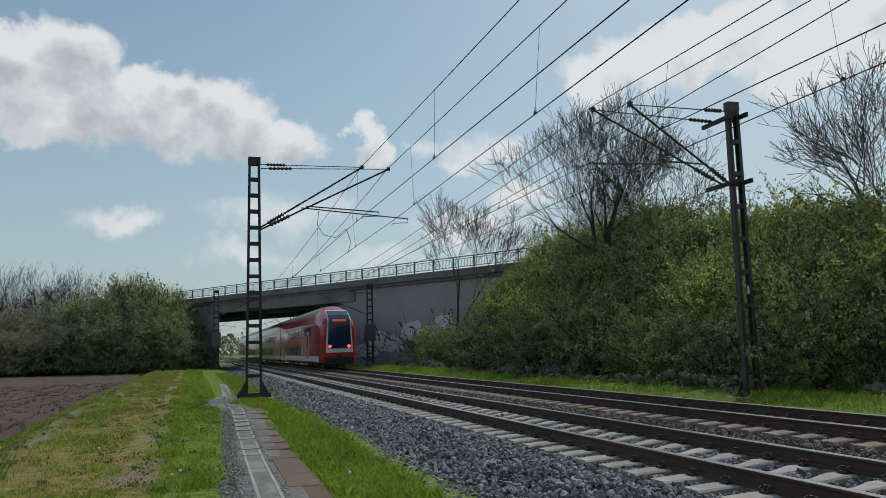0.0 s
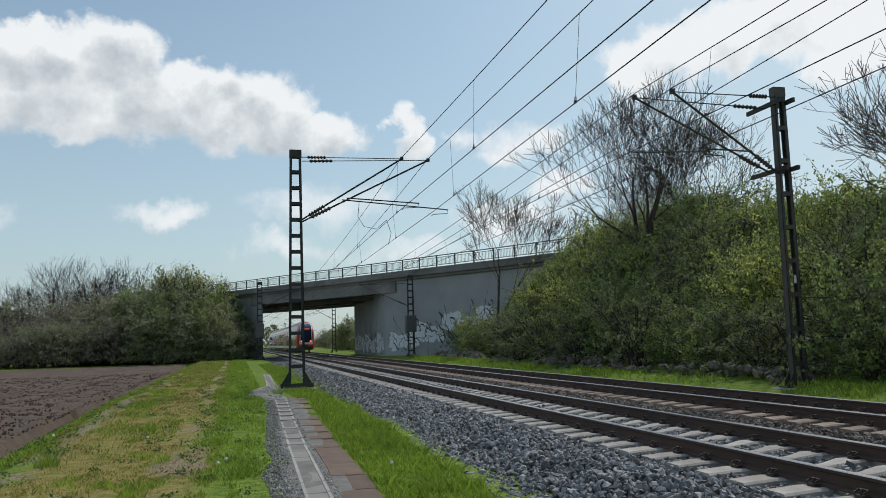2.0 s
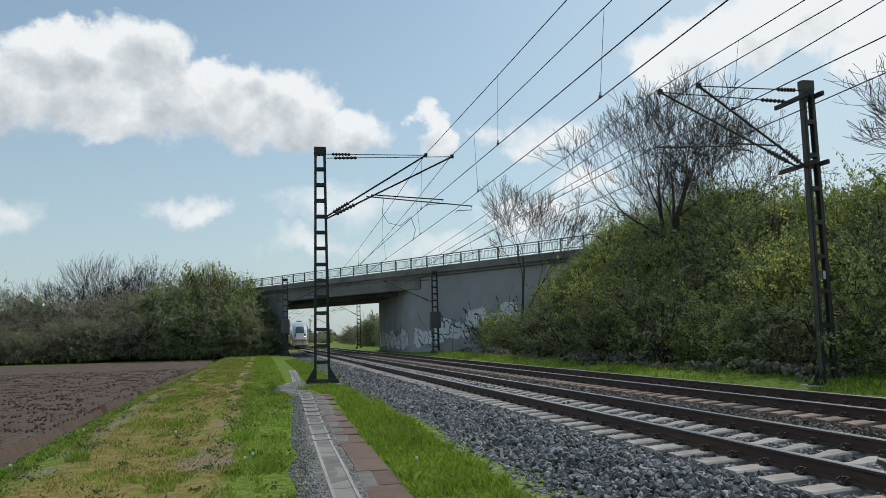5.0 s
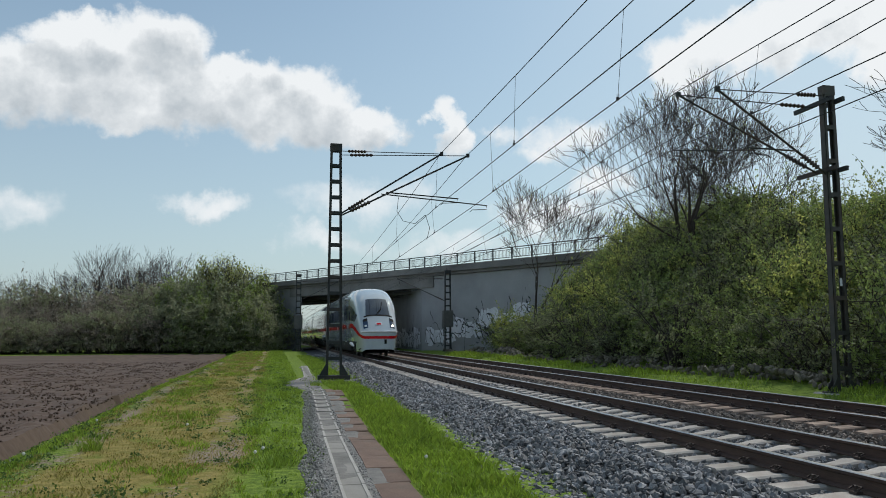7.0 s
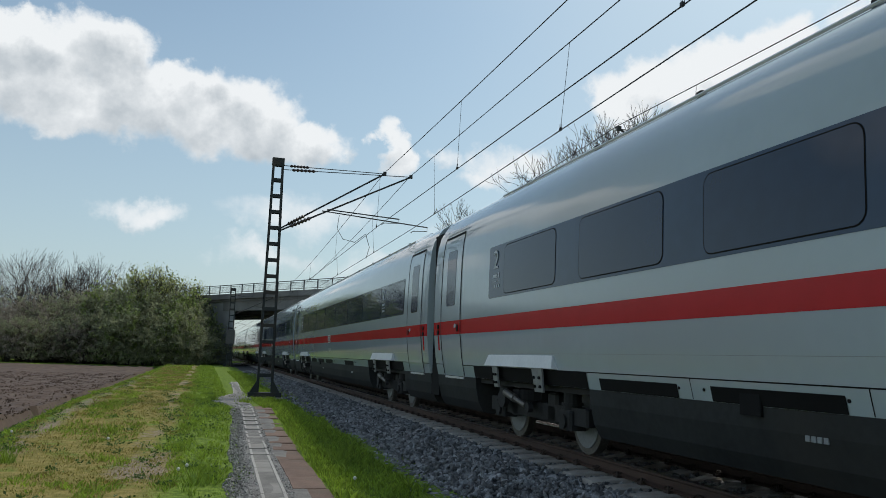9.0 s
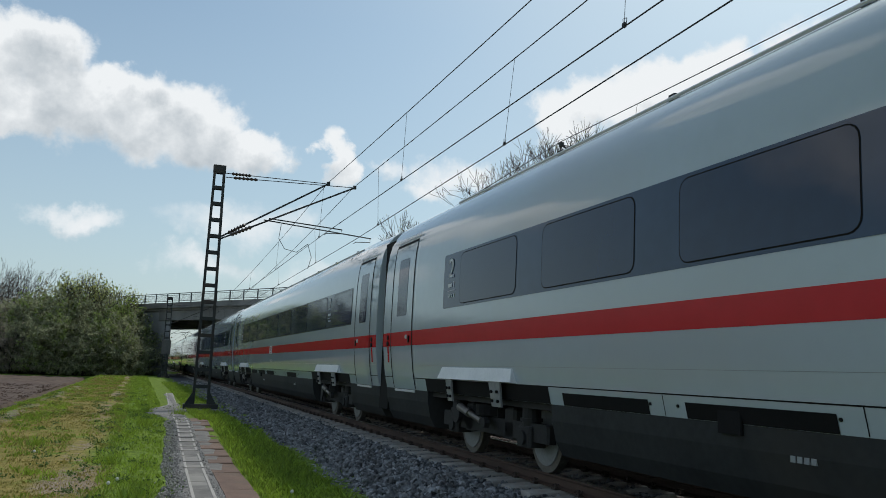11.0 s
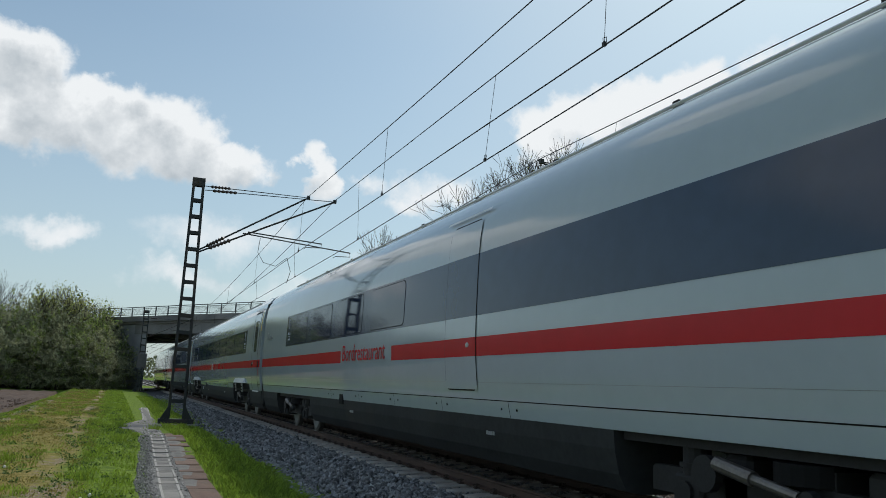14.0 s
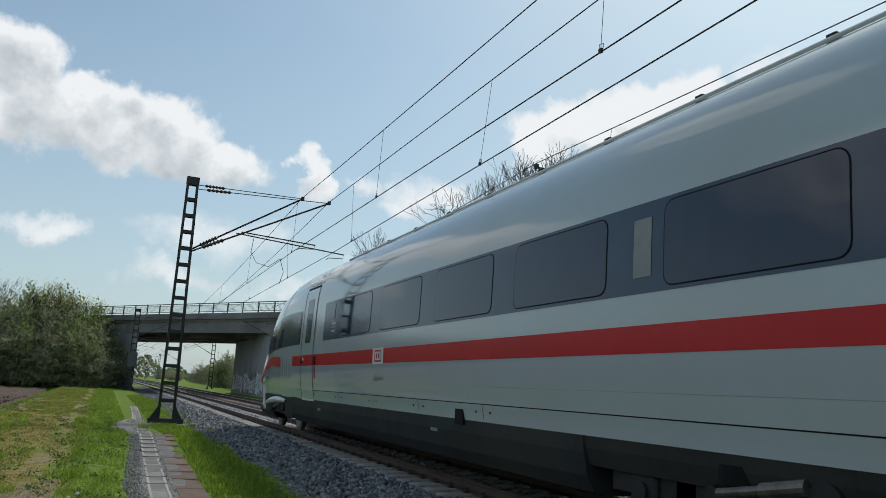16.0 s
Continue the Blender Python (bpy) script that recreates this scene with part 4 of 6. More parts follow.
# ---------------------------------------------------------------- plants
def leaf_quads(c, size, rng, up=0.3):
    """Small pointed leaves round the centres c."""
    n = len(c)
    a = rng.normal(size=(n, 3))
    a[:, 2] += up
    a /= np.linalg.norm(a, axis=1)[:, None]
    b = np.cross(a, rng.normal(size=(n, 3)))
    b /= np.linalg.norm(b, axis=1)[:, None]
    s = (size * rng.uniform(0.6, 1.4, n))[:, None]
    v = np.stack([c - a * s, c + b * s * 0.55, c + a * s, c - b * s * 0.55], 1).reshape(-1, 3)
    return v, np.arange(4 * n).reshape(-1, 4)


def bush_thing(seed, n, radius, height, size, mats, label, name="bush", stems=9, spray=0.8, bare=0.15, per=22):
    """A shrub of arching stems; every stem ends in sprays, thin shoots with leaves along them."""
    rng = np.random.default_rng(seed)
    k = 22
    a = rng.uniform(0, 6.28, k)
    rr = radius * 0.80 * np.sqrt(rng.uniform(0.02, 1, k))
    hh = height * (0.30 + 0.62 * rng.uniform(0.15, 1, k)) * (1 - 0.45 * (rr / radius) ** 2)
    cc = np.stack([rr * np.cos(a), rr * np.sin(a), hh], 1)
    cr = radius * rng.uniform(0.22, 0.46, k)
    ns = n // per
    pick = rng.integers(0, k, ns)
    d = rng.normal(size=(ns, 3))
    d[:, 2] = np.abs(d[:, 2]) * 0.8 - 0.15
    d /= np.linalg.norm(d, axis=1)[:, None]
    root = cc[pick] + d * (cr[pick] * rng.uniform(0.1, 0.8, ns))[:, None]
    low = rng.uniform(0, 1, ns) < 0.38          # shoots lower down, along the stems
    root[low] *= np.stack([rng.uniform(0.8, 1.15, low.sum())] * 2 + [rng.uniform(0.12, 0.7, low.sum())], 1)
    tip = root + (d + rng.normal(0, 0.25, (ns, 3)) + [0, 0, 0.25]) * (spray * rng.uniform(0.4, 1.3, ns))[:, None]
    t = np.tile(np.linspace(0.15, 1.05, per), ns)
    leafy = np.repeat(rng.uniform(0, 1, ns) > bare, per)
    p = np.repeat(root, per, 0) * (1 - t)[:, None] + np.repeat(tip, per, 0) * t[:, None]
    p[:, 2] -= 0.22 * spray * t ** 2
    p += rng.normal(0, size * 1.0, p.shape)
    which = np.repeat((rng.uniform(0, 1, k) * len(mats)).astype(int)[pick], per)
    ok = leafy & (p[:, 2] > 0.04)
    v, f = leaf_quads(p[ok], size, rng)
    bu = thing(name, label, name)
    part("foliage", cloud_mesh("foliage", v, f, mats, which[ok]), None, bu)
    w = Shape()
    for i in range(k if stems > 9 else stems):
        e = cc[i]
        w.tube([(e[0] * 0.10, e[1] * 0.10, -0.3), (e[0] * 0.4, e[1] * 0.4, e[2] * 0.55), tuple(e), tuple(e + rng.normal(0, 0.15, 3) + [0, 0, cr[i] * 0.6])], [0.05, 0.035, 0.016, 0.006], 5)
    for i in range(ns):
        if i % 2 == 0:
            m = (root[i] + tip[i]) / 2
            w.tube([tuple(root[i] - d[i] * 0.25), tuple(m), (tip[i][0], tip[i][1], tip[i][2] - 0.2 * spray)], [0.012, 0.008, 0.004], 3, caps=False)
    part("wood", w, M["twig"], bu)
    return bu


def bare_tree(seed, height, spread, label, trunk_r=0.16, levels=6, leafy=0, fork=0.3, stems=1):
    """Trunk, limbs and fine twigs, a few just-opened leaves."""
    rnd = random.Random(seed)
    tr = thing("tree", label, "tree")
    wood, fine, tips = Shape(), Shape(), []

    def grow(p, d, length, r, lv):
        pts, rs = [p], [r]
        for k in range(3):
            d = (d + Vector((rnd.gauss(0, 0.11), rnd.gauss(0, 0.11), rnd.gauss(0.04, 0.07)))).normalized()
            p = p + d * length / 3
            pts.append(p)
            rs.append(max(0.010, r * (1 - 0.14 * (k + 1))))
        (wood if lv < 3 else fine).tube(pts, rs, 7 if lv < 2 else (5 if lv < 3 else 3), caps=False)
        if lv >= levels:
            tips.append(p)
            return
        kids = 3 if lv < 4 else rnd.choice((2, 3, 3))
        for k in range(kids):
            ax = Vector((rnd.gauss(0, 1), rnd.gauss(0, 1), rnd.gauss(0, 0.5))).cross(d)
            if ax.length < 1e-3:
                continue
            ang = rnd.uniform(0.25, 0.75) * spread * (0.5 if k == 0 else 1.0)
            nd = Matrix.Rotation(ang, 3, ax.normalized()) @ d
            nd.z += 0.16 if lv > 1 else 0.06
            base = pts[3] if k < 2 else pts[2]
            grow(base, nd.normalized(), length * rnd.uniform(0.66, 0.86), rs[3] * (0.82 if k == 0 else 0.64), lv + 1)

    for k in range(stems):
        a = rnd.uniform(0, 6.28)
        ln = 0.0 if stems == 1 else 0.28
        grow(Vector((0.15 * math.cos(a), 0.15 * math.sin(a), -0.4)), Vector((ln * math.cos(a), ln * math.sin(a), 1)).normalized(), height * fork, trunk_r, 0)
    part("trunk", wood, M["bark"], tr, smooth=True)
    part("twig_crown", fine, M["twig"], tr, "fine bare twigs with opening buds")
    if leafy:
        rng = np.random.default_rng(seed)
        t = np.array([tuple(q) for q in tips])
        c = t[rng.integers(0, len(t), leafy)] + rng.normal(size=(leafy, 3)) * (0.22 if leafy > 3000 else 0.04)
        v, f = leaf_quads(c, 0.05 if leafy > 3000 else 0.03, rng)
        part("young_leaves", cloud_mesh("young_leaves", v, f, [M["leaf_lime"]]), None, tr)
    return tr


def build_plants():
    rnd = random.Random(21)
    g, far = "shrubs on the bank", "shrubs behind the field"
    protos = [bush_thing(1, 9000, 1.7, 2.7, 0.052, [M["leaf"], M["leaf_lime"], M["leaf"]], "fresh green spring shrub on the railway bank"),
              bush_thing(2, 8500, 1.7, 2.6, 0.050, [M["leaf"], M["leaf_dark"], M["leaf"]], "dense green shrub on the railway bank"),
              bush_thing(3, 7000, 1.9, 3.0, 0.048, [M["leaf_dark"], M["leaf"], M["leaf_dark"]], "dull green half-bare shrub on the railway bank", stems=14, bare=0.4),
              bush_thing(4, 8000, 1.6, 2.5, 0.052, [M["leaf_lime"], M["leaf"]], "lime green shrub with young leaves on the bank")]
    spots = []
    for y in np.arange(12, 62, 1.9):
        foot = 14.8 + 4.5 * sstep(40, 62, y)
        for k in range(6):
            x = foot + 0.9 + 1.7 * k + rnd.uniform(-0.5, 0.5)
            spots.append((x, y + rnd.uniform(-0.8, 0.8), k))
    spots += [(17.9, 58.5, 1), (17.2, 56.0, 2), (16.8, 53.5, 1), (18.2, 61.5, 2), (18.4, 64.0, 1)]
    for i, (x, y, k) in enumerate(spots):
        pr = protos[3] if (k >= 2 and y < 34 and rnd.random() < 0.6) else protos[rnd.choice((0, 1, 2, 2, 1, 0) if k else (1, 2, 2))]
        sc = rnd.uniform(0.8, 1.15) * (0.9 if k == 0 else 1.0)
        m = pose(x, y, ground_z(x, y) - 0.1, 0, 0, rnd.uniform(0, 360))
        ob = copy_thing(pr, m)
        ob.scale = (sc, sc, sc * rnd.uniform(0.85, 1.25))
        tagged(ob, group=g)
    # two big bare trees, a slim one by the wing wall and one at the bank's near end
    t1 = bare_tree(5, 9.6, 1.3, "tall bare deciduous tree with opening buds on the bank", 0.17, 6, 900, 0.29, 3)
    t1.matrix_basis = pose(20.6, 37.2, 4.5, 0, 0, 20)
    t1.scale = (1.05, 1.05, 1.05)
    t2 = bare_tree(8, 9.0, 1.35, "bare deciduous tree with opening buds on the bank", 0.14, 6, 900, 0.29, 3)
    t2.matrix_basis = pose(23.9, 36.4, 4.5, 0, 0, 120)
    t3 = bare_tree(14, 9.0, 0.95, "slim bare young tree beside the wing wall", 0.09, 6, 600, 0.29, 2)
    t3.matrix_basis = pose(18.9, 57.0, 2.8, 0, 0, 40)
    t3.scale = (1.2, 1.2, 1.12)
    t4 = bare_tree(17, 8.5, 1.3, "spreading bare tree at the end of the bank", 0.16, 6, 900, 0.29, 3)
    t4.matrix_basis = pose(22.9, 21.0, 2.9, 0, 0, 200)
    for ob, (x, y, s, r) in ((t2, (25.2, 44.5, 0.7, 77)),):
        c = copy_thing(ob, pose(x, y, ground_z(x, y) - 0.1, 0, 0, r))
        c.scale = (s, s, s)
    # thicket behind the field, up to the bridge
    big = [bush_thing(31, 12000, 3.0, 5.4, 0.10, [M["leaf_haze"], M["leaf_brown"], M["leaf_brown"]], "large dull green shrub at the edge of the field", stems=12, spray=1.3, bare=0.25),
           bush_thing(32, 15000, 2.9, 5.2, 0.11, [M["leaf_haze"], M["leaf"], M["leaf_haze"]], "large fresh green shrub at the edge of the field", spray=1.2, bare=0.05),
           bush_thing(33, 9000, 3.2, 5.2, 0.09, [M["leaf_brown"], M["leaf_brown"], M["leaf_haze"]], "large brownish half-bare shrub at the edge of the field", stems=16, spray=1.5, bare=0.5)]
    # fresh green shrubs from the abutment to the field's corner
    for x, y, sc in ((-1.2, 86.5, 0.66), (-2.9, 87.5, 0.85), (-5.2, 88.0, 0.8), (-7.6, 88.5, 0.9), (-3.4, 90.5, 1.15), (-1.0, 91.5, 1.05), (-6.2, 91.0, 1.2), (-9.3, 91.5, 1.15), (-4.6, 94.5, 1.5), (-8.0, 95.0, 1.5), (-11.0, 93.5, 1.25), (-2.0, 97.0, 1.35)):
        c = copy_thing(big[1], pose(x, y, -0.4, 0, 0, rnd.uniform(0, 360)))
        c.scale = (sc, sc, sc * rnd.uniform(1.0, 1.12))
        tagged(c, group=far)
    # brown and dull shrubs along the far edge of the field, low in front and tall behind
    for y0, n, s0, s1, kinds in ((91.0, 26, 0.65, 0.95, (0, 0, 2)), (95.5, 26, 1.1, 1.4, (0, 2, 2)), (101.0, 24, 1.35, 1.65, (0, 2, 2))):
        for i in range(n):
            x = -10.5 - 56 * (i + rnd.uniform(-0.4, 0.4)) / n
            c = copy_thing(big[rnd.choice(kinds)], pose(x, y0 + rnd.uniform(-1.5, 1.5), -0.5, 0, 0, rnd.uniform(0, 360)))
            s = rnd.uniform(s0, s1) * (1.0 if x > -21 else 0.86)
            c.scale = (s, s, s * rnd.uniform(0.95, 1.1))
            tagged(c, group=far)
    for x, y in ((-5.5, 118), (-3.0, 124), (-6.0, 130), (-2.5, 137), (-4.0, 148), (-1.8, 158), (17.5, 112), (19.0, 121), (18.0, 133), (20, 145)):
        c = copy_thing(big[rnd.choice((0, 1))], pose(x, y, -0.4, 0, 0, rnd.uniform(0, 360)))
        s = rnd.uniform(0.6, 0.85)
        c.scale = (s, s, s * 1.2)
        tagged(c, group="shrubs beyond the bridge")
    t5 = bare_tree(23, 10.5, 1.15, "bare twiggy tree behind the field", 0.17, 5, 0, 0.31, 3)
    t5.matrix_basis = pose(-15.6, 103, -0.4)
    t5.scale = (1.2, 1.2, 1.2)
    for x, y, s, r in ((-19.5, 103, 1.05, 50), (-22.0, 104, 0.98, 100), (-12.6, 104, 0.88, 160), (-26, 104, 0.80, 220), (-30, 104, 0.74, 270), (-34, 105, 0.74, 310), (-17.5, 106, 1.04, 15), (-38.5, 105, 0.72, 80), (-43, 105, 0.74, 190), (-24, 107, 0.86, 140)):
        c = copy_thing(t5, pose(x, y, -0.4, 0, 0, r))
        c.scale = (s * 1.14, s * 1.14, s * 1.16)
    t6 = bare_tree(29, 8.8, 0.95, "young leafy birch above the thicket", 0.12, 6, 5200, 0.28, 2)
    t6.matrix_basis = pose(-4.0, 94, -0.3)
    t6.scale = (1.3, 1.3, 1.32)
    c = copy_thing(t6, pose(-7.3, 97, -0.3, 0, 0, 130))
    c.scale = (0.98, 0.98, 0.94)
    # greenery beyond the bridge
    for i in range(26):
        left = i % 2
        y = 105 + i * 14 + rnd.uniform(-4, 4)
        x = (-4 - rnd.uniform(0, 8) - 0.01 * y) if left and y > 130 else 18.5 + rnd.uniform(0, 8) + 0.01 * y
        c = copy_thing(big[i % 3], pose(x, y, -0.4, 0, 0, rnd.uniform(0, 360)))
        s = rnd.uniform(0.55, 0.9)
        c.scale = (s, s, s)
        tagged(c, group="shrubs beyond the bridge")
    rng = np.random.default_rng(77)
    n = 16000
    cx = rng.uniform(-260, 260, n)
    c = np.stack([cx, rng.uniform(560, 600, n), rng.uniform(0, 1, n) ** 0.8 * (9 + 4 * np.sin(cx * 0.09) + 3 * np.sin(cx * 0.31))], 1)
    v, f = leaf_quads(c, 1.1, rng)
    tagged(part("far_woods", cloud_mesh("far_woods", v, f, [M["leaf_dark"]]), None), "distant woods closing the view along the line", "woods", kind="stuff")
    for ob in protos + big:
        i = (protos + big).index(ob)
        x, y = (15.6 + 1.5 * i, 9.5 - i * 0.6) if ob in protos else (-64 - 4 * i, 100)
        ob.matrix_basis = pose(x, y, ground_z(x, y) - 0.1)
        tagged(ob, group=g if ob in protos else far)


build_plants()


def build_grass():
    def blades(n, xr, yr, bias, h, lean, seed, keep, sizek=0.0, clump=0.0):
        rng = np.random.default_rng(seed)
        x = rng.uniform(*xr, n)
        y = yr[0] + (yr[1] - yr[0]) * rng.uniform(0, 1, n) ** bias
        ok = np.array([keep(a, b) for a, b in zip(x, y)])
        x, y = x[ok], y[ok]
        n = len(x)
        z = np.array([ground_z(a, b) for a, b in zip(x, y)])
        tall = np.array([noise.noise((a * 2.3, b * 1.6, seed)) + 0.6 * noise.noise((a * 6.0, b * 5.0, seed + 3)) for a, b in zip(x, y)])
        far = 1 + sizek * np.clip(y - 10, 0, 60) / 10
        hh = h * rng.uniform(0.5, 1.4, n) * (0.8 + 0.2 * far) * np.clip(1 + clump * tall, 0.25, 2.6)
        w = 0.0055 * far * rng.uniform(0.7, 1.5, n)
        a = rng.uniform(0, 6.28, n)
        dx, dy = np.cos(a), np.sin(a)
        ln = lean * hh * rng.uniform(0.2, 1.2, n)
        la = rng.uniform(0, 6.28, n)
        mx, my = x + np.cos(la) * ln * 0.35, y + np.sin(la) * ln * 0.35
        v = np.stack([np.stack([x - dx * w, y - dy * w, z - 0.02], 1), np.stack([x + dx * w, y + dy * w, z - 0.02], 1),
                      np.stack([mx + dx * w * 0.8, my + dy * w * 0.8, z + hh * 0.6], 1), np.stack([x + np.cos(la) * ln, y + np.sin(la) * ln, z + hh], 1)], 1).reshape(-1, 3)
        return v, np.arange(4 * n).reshape(-1, 4)

    pick = random.Random(3)

    def verge(x, y):
        edge = 2.62 + 0.22 * noise.noise((0, y * 0.6, 4)) + 0.10 * noise.noise((2, y * 2.6, 4)) + 0.014 * y
        return 1.60 + 0.016 * (y - 9) + 0.05 * noise.noise((5, y * 2, 1)) < x < edge if y < 22 else max(1.4, min(gravel_left(y) + 0.5, 1.6)) < x < edge + 0.2

    def track(x, y):
        """How bare the ground is: broken wheel tracks."""
        b = 0.0
        for xa, wd in ((-0.85, 0.30), (-3.0, 0.28)):
            c = xa + 0.25 * noise.noise((xa, y * 0.3, 2))
            b = max(b, (1 - abs(x - c) / wd) * (0.5 + 1.6 * noise.noise((xa * 3, y * 0.35, 5)) + 0.8 * noise.noise((x * 3, y * 2.4, 6))))
        return b

    def lane(x, y):
        if x > gravel_left(y) + 0.08 * noise.noise((4, y * 3, 2)) and (y < 30 or x > 1.05):
            return False
        return -4.75 - 0.006 * y < x and track(x, y) < pick.uniform(0.05, 0.6)

    def outer(x, y):
        side = x < -3.25 + 0.45 * noise.noise((3, y * 0.3, 1)) or x > -0.42 + 0.35 * noise.noise((8, y * 0.4, 1))
        return (side or noise.noise((x * 1.1, y * 0.6, 2)) + 0.5 * noise.noise((x * 4, y * 3, 8)) > pick.uniform(0.02, 0.4)) and lane(x, y)

    def inner(x, y):
        return -3.4 < x < -0.2 and noise.noise((x * 2.0, y * 1.2, 8)) > pick.uniform(-0.7, 0.5) and lane(x, y)

    def foot(x, y):
        return 12.6 < x < 14.3 and noise.noise((x * 0.55, y * 0.3, 3)) > pick.uniform(-0.5, 0.35)

    for n, xr, yr, bias, h, lean, seed, m, keep, sk, cl, lab in (
            (70000, (1.55, 3.4), (4, 60), 1.5, 0.075, 0.8, 1, "grass", verge, 0.5, 0.8, "bright green grass verge along the ballast"),
            (150000, (-4.9, 0.8), (5, 84), 1.8, 0.045, 0.9, 2, "grass", outer, 0.5, 1.0, "fresh green grass of the lane"),
            (130000, (-3.4, -0.2), (5, 75), 1.8, 0.022, 1.0, 3, "grass_dry", inner, 0.5, 0.8, "short mossy yellow-brown turf of the lane"),
            (30000, (12.4, 15.2), (9, 60), 1.5, 0.10, 0.7, 4, "grass", foot, 0.5, 0.9, "green grass at the foot of the bank")):
        v, f = blades(n, xr, yr, bias, h, lean, seed, keep, sk, cl)
        tagged(part("grass", cloud_mesh("grass", v, f, M[m]), None), lab, "grass", kind="stuff")
    # broad-leaved weeds in loose rosettes
    rng = np.random.default_rng(71)
    cs = []
    for k in range(520):
        x, y = rng.uniform(-4.5, 0.5), 6 + 34 * rng.uniform(0, 1) ** 1.7
        if (x > -0.9 or x < -2.9 or k % 3 == 0) and x < gravel_left(y) - 0.03:
            cs.append((x, y, ground_z(x, y), rng.uniform(0.04, 0.11)))
    for x, y in ((0.50, 11.3), (0.62, 20.2), (0.80, 21.3), (0.9, 27.0), (1.35, 28.2), (2.1, 27.9), (1.7, 26.2)):
        cs.append((x, y, ground_z(x, y), 0.15))
    ctr = np.concatenate([np.array([x, y, z]) + rng.normal(size=(34, 3)) * [r, r, r * 0.35] + [0, 0, r * 0.4] for x, y, z, r in cs])
    v, f = leaf_quads(ctr, 0.022, rng, 0.1)
    tagged(part("weeds", cloud_mesh("weeds", v, f, M["weed"]), None), "low dark green weeds scattered in the turf", "weeds", kind="stuff")
    # rubble and turned earth at the foot of the bank
    def heap(x, y):
        b = noise.noise((x * 0.5, y * 0.22, 6))
        return ground_z(x, y) + 0.75 * max(0, b + 0.02) - 0.02 if b > -0.02 and noise.noise((x * 2.2, y * 1.9, 3)) > -0.1 else -9
    v, f = stone_field(4200, (13.4, 15.9), (13, 64), heap, 0.105, 9, 1.0)
    tagged(part("rubble", cloud_mesh("rubble", v, f, M["rubble"]), None), "heaps of rubble and earth at the foot of the bank", "rubble", kind="stuff")
    # clods on the field
    v, f = stone_field(16000, (-18, -4.4), (8, 60), lambda x, y: -0.50 if x < -4.55 else -9, 0.034, 12, 1.3)
    tagged(part("clods", cloud_mesh("clods", v, f, M["plough"]), None), "loose clods of ploughed earth", "earth", kind="stuff")
    # taller tufts and dandelion clocks
    rnd = random.Random(5)
    rng = np.random.default_rng(55)
    s = Shape()
    for x, y in [(0.05, 11.0), (-0.3, 14.5), (-2.7, 13.2), (-1.7, 17.0), (0.25, 20.5), (2.2, 13.0), (2.4, 17.5), (1.2, 24.8), (1.5, 27.5), (0.35, 25.8), (2.35, 27.3), (1.6, 30.0)]:
        for k in range(70):
            a, l = rnd.uniform(0, 6.28), rnd.uniform(0.1, 0.26)
            bx, by = x + rnd.gauss(0, 0.09), y + rnd.gauss(0, 0.09)
            z = ground_z(bx, by)
            s.add([(bx - 0.008, by, z), (bx + 0.008, by, z), (bx + math.cos(a) * l * 0.6, by + math.sin(a) * l * 0.6, z + l)], [(0, 1, 2)])
    tagged(part("grass_tufts", s, M["grass"]), "tall loose tufts of grass", "grass", kind="stuff")
    for x, y in [(-0.25, 11.5), (-0.15, 11.9), (-3.4, 12.3), (-1.5, 15.0), (-3.0, 9.6), (-3.2, 16.0), (1.95, 10.5)]:
        z = ground_z(x, y)
        d = thing("dandelion", "white dandelion clock on a thin stalk in the grass", "flower", "dandelions", at=pose(x, y, z))
        part("stalk", Shape().tube([(0, 0, 0), (0.01, 0, 0.12)], 0.003, 4), M["leaf"], d)
        part("head", Shape().tube([(0.01, 0, 0.105), (0.01, 0, 0.115), (0.01, 0, 0.13), (0.01, 0, 0.145), (0.01, 0, 0.153)], [0.006, 0.02, 0.025, 0.018, 0.004], 8), M["petal"], d)


build_grass()


# ---------------------------------------------------------------- white high-speed train
PROF = [(1.29, 0.95), (1.33, 1.12), (1.365, 1.3), (1.412, 1.76), (1.423, 2.04), (1.425, 2.36), (1.42, 2.8), (1.41, 3.22), (1.39, 3.5), (1.36, 3.7), (1.31, 3.88),
        (1.22, 4.04), (1.11, 4.19), (0.95, 4.31), (0.72, 4.40), (0.38, 4.45), (0.0, 4.47)]
SKIRT = [(1.29, 0.95), (1.275, 0.75), (1.22, 0.5), (1.12, 0.33), (0.95, 0.30)]
TOP = 4.47
CAR, HEAD = 28.75, 28.2
NOSE = [  # metres behind the tip: half width, height of the centre line, narrowing of the upper part
    (0.0, 0.86, 1.60, 0.02), (0.10, 1.00, 1.70, 0.03), (0.35, 1.12, 1.96, 0.06), (0.6, 1.18, 2.20, 0.09), (0.95, 1.24, 2.55, 0.12), (1.5, 1.295, 3.13, 0.14), (2.0, 1.335, 3.57, 0.10), (2.4, 1.355, 3.78, 0.09),
    (3.0, 1.38, 4.01, 0.07), (3.8, 1.405, 4.22, 0.05), (4.7, 1.417, 4.38, 0.03), (6.0, 1.423, 4.45, 0.01), (7.0, 1.425, TOP, 0.0)]


def lerp_rows(rows, v):
    for a, b in zip(rows, rows[1:]):
        if v <= b[0]:
            t = max(0.0, (v - a[0]) / (b[0] - a[0]))
            return [p + (q - p) * t for p, q in zip(a[1:], b[1:])]
    return list(rows[-1][1:])


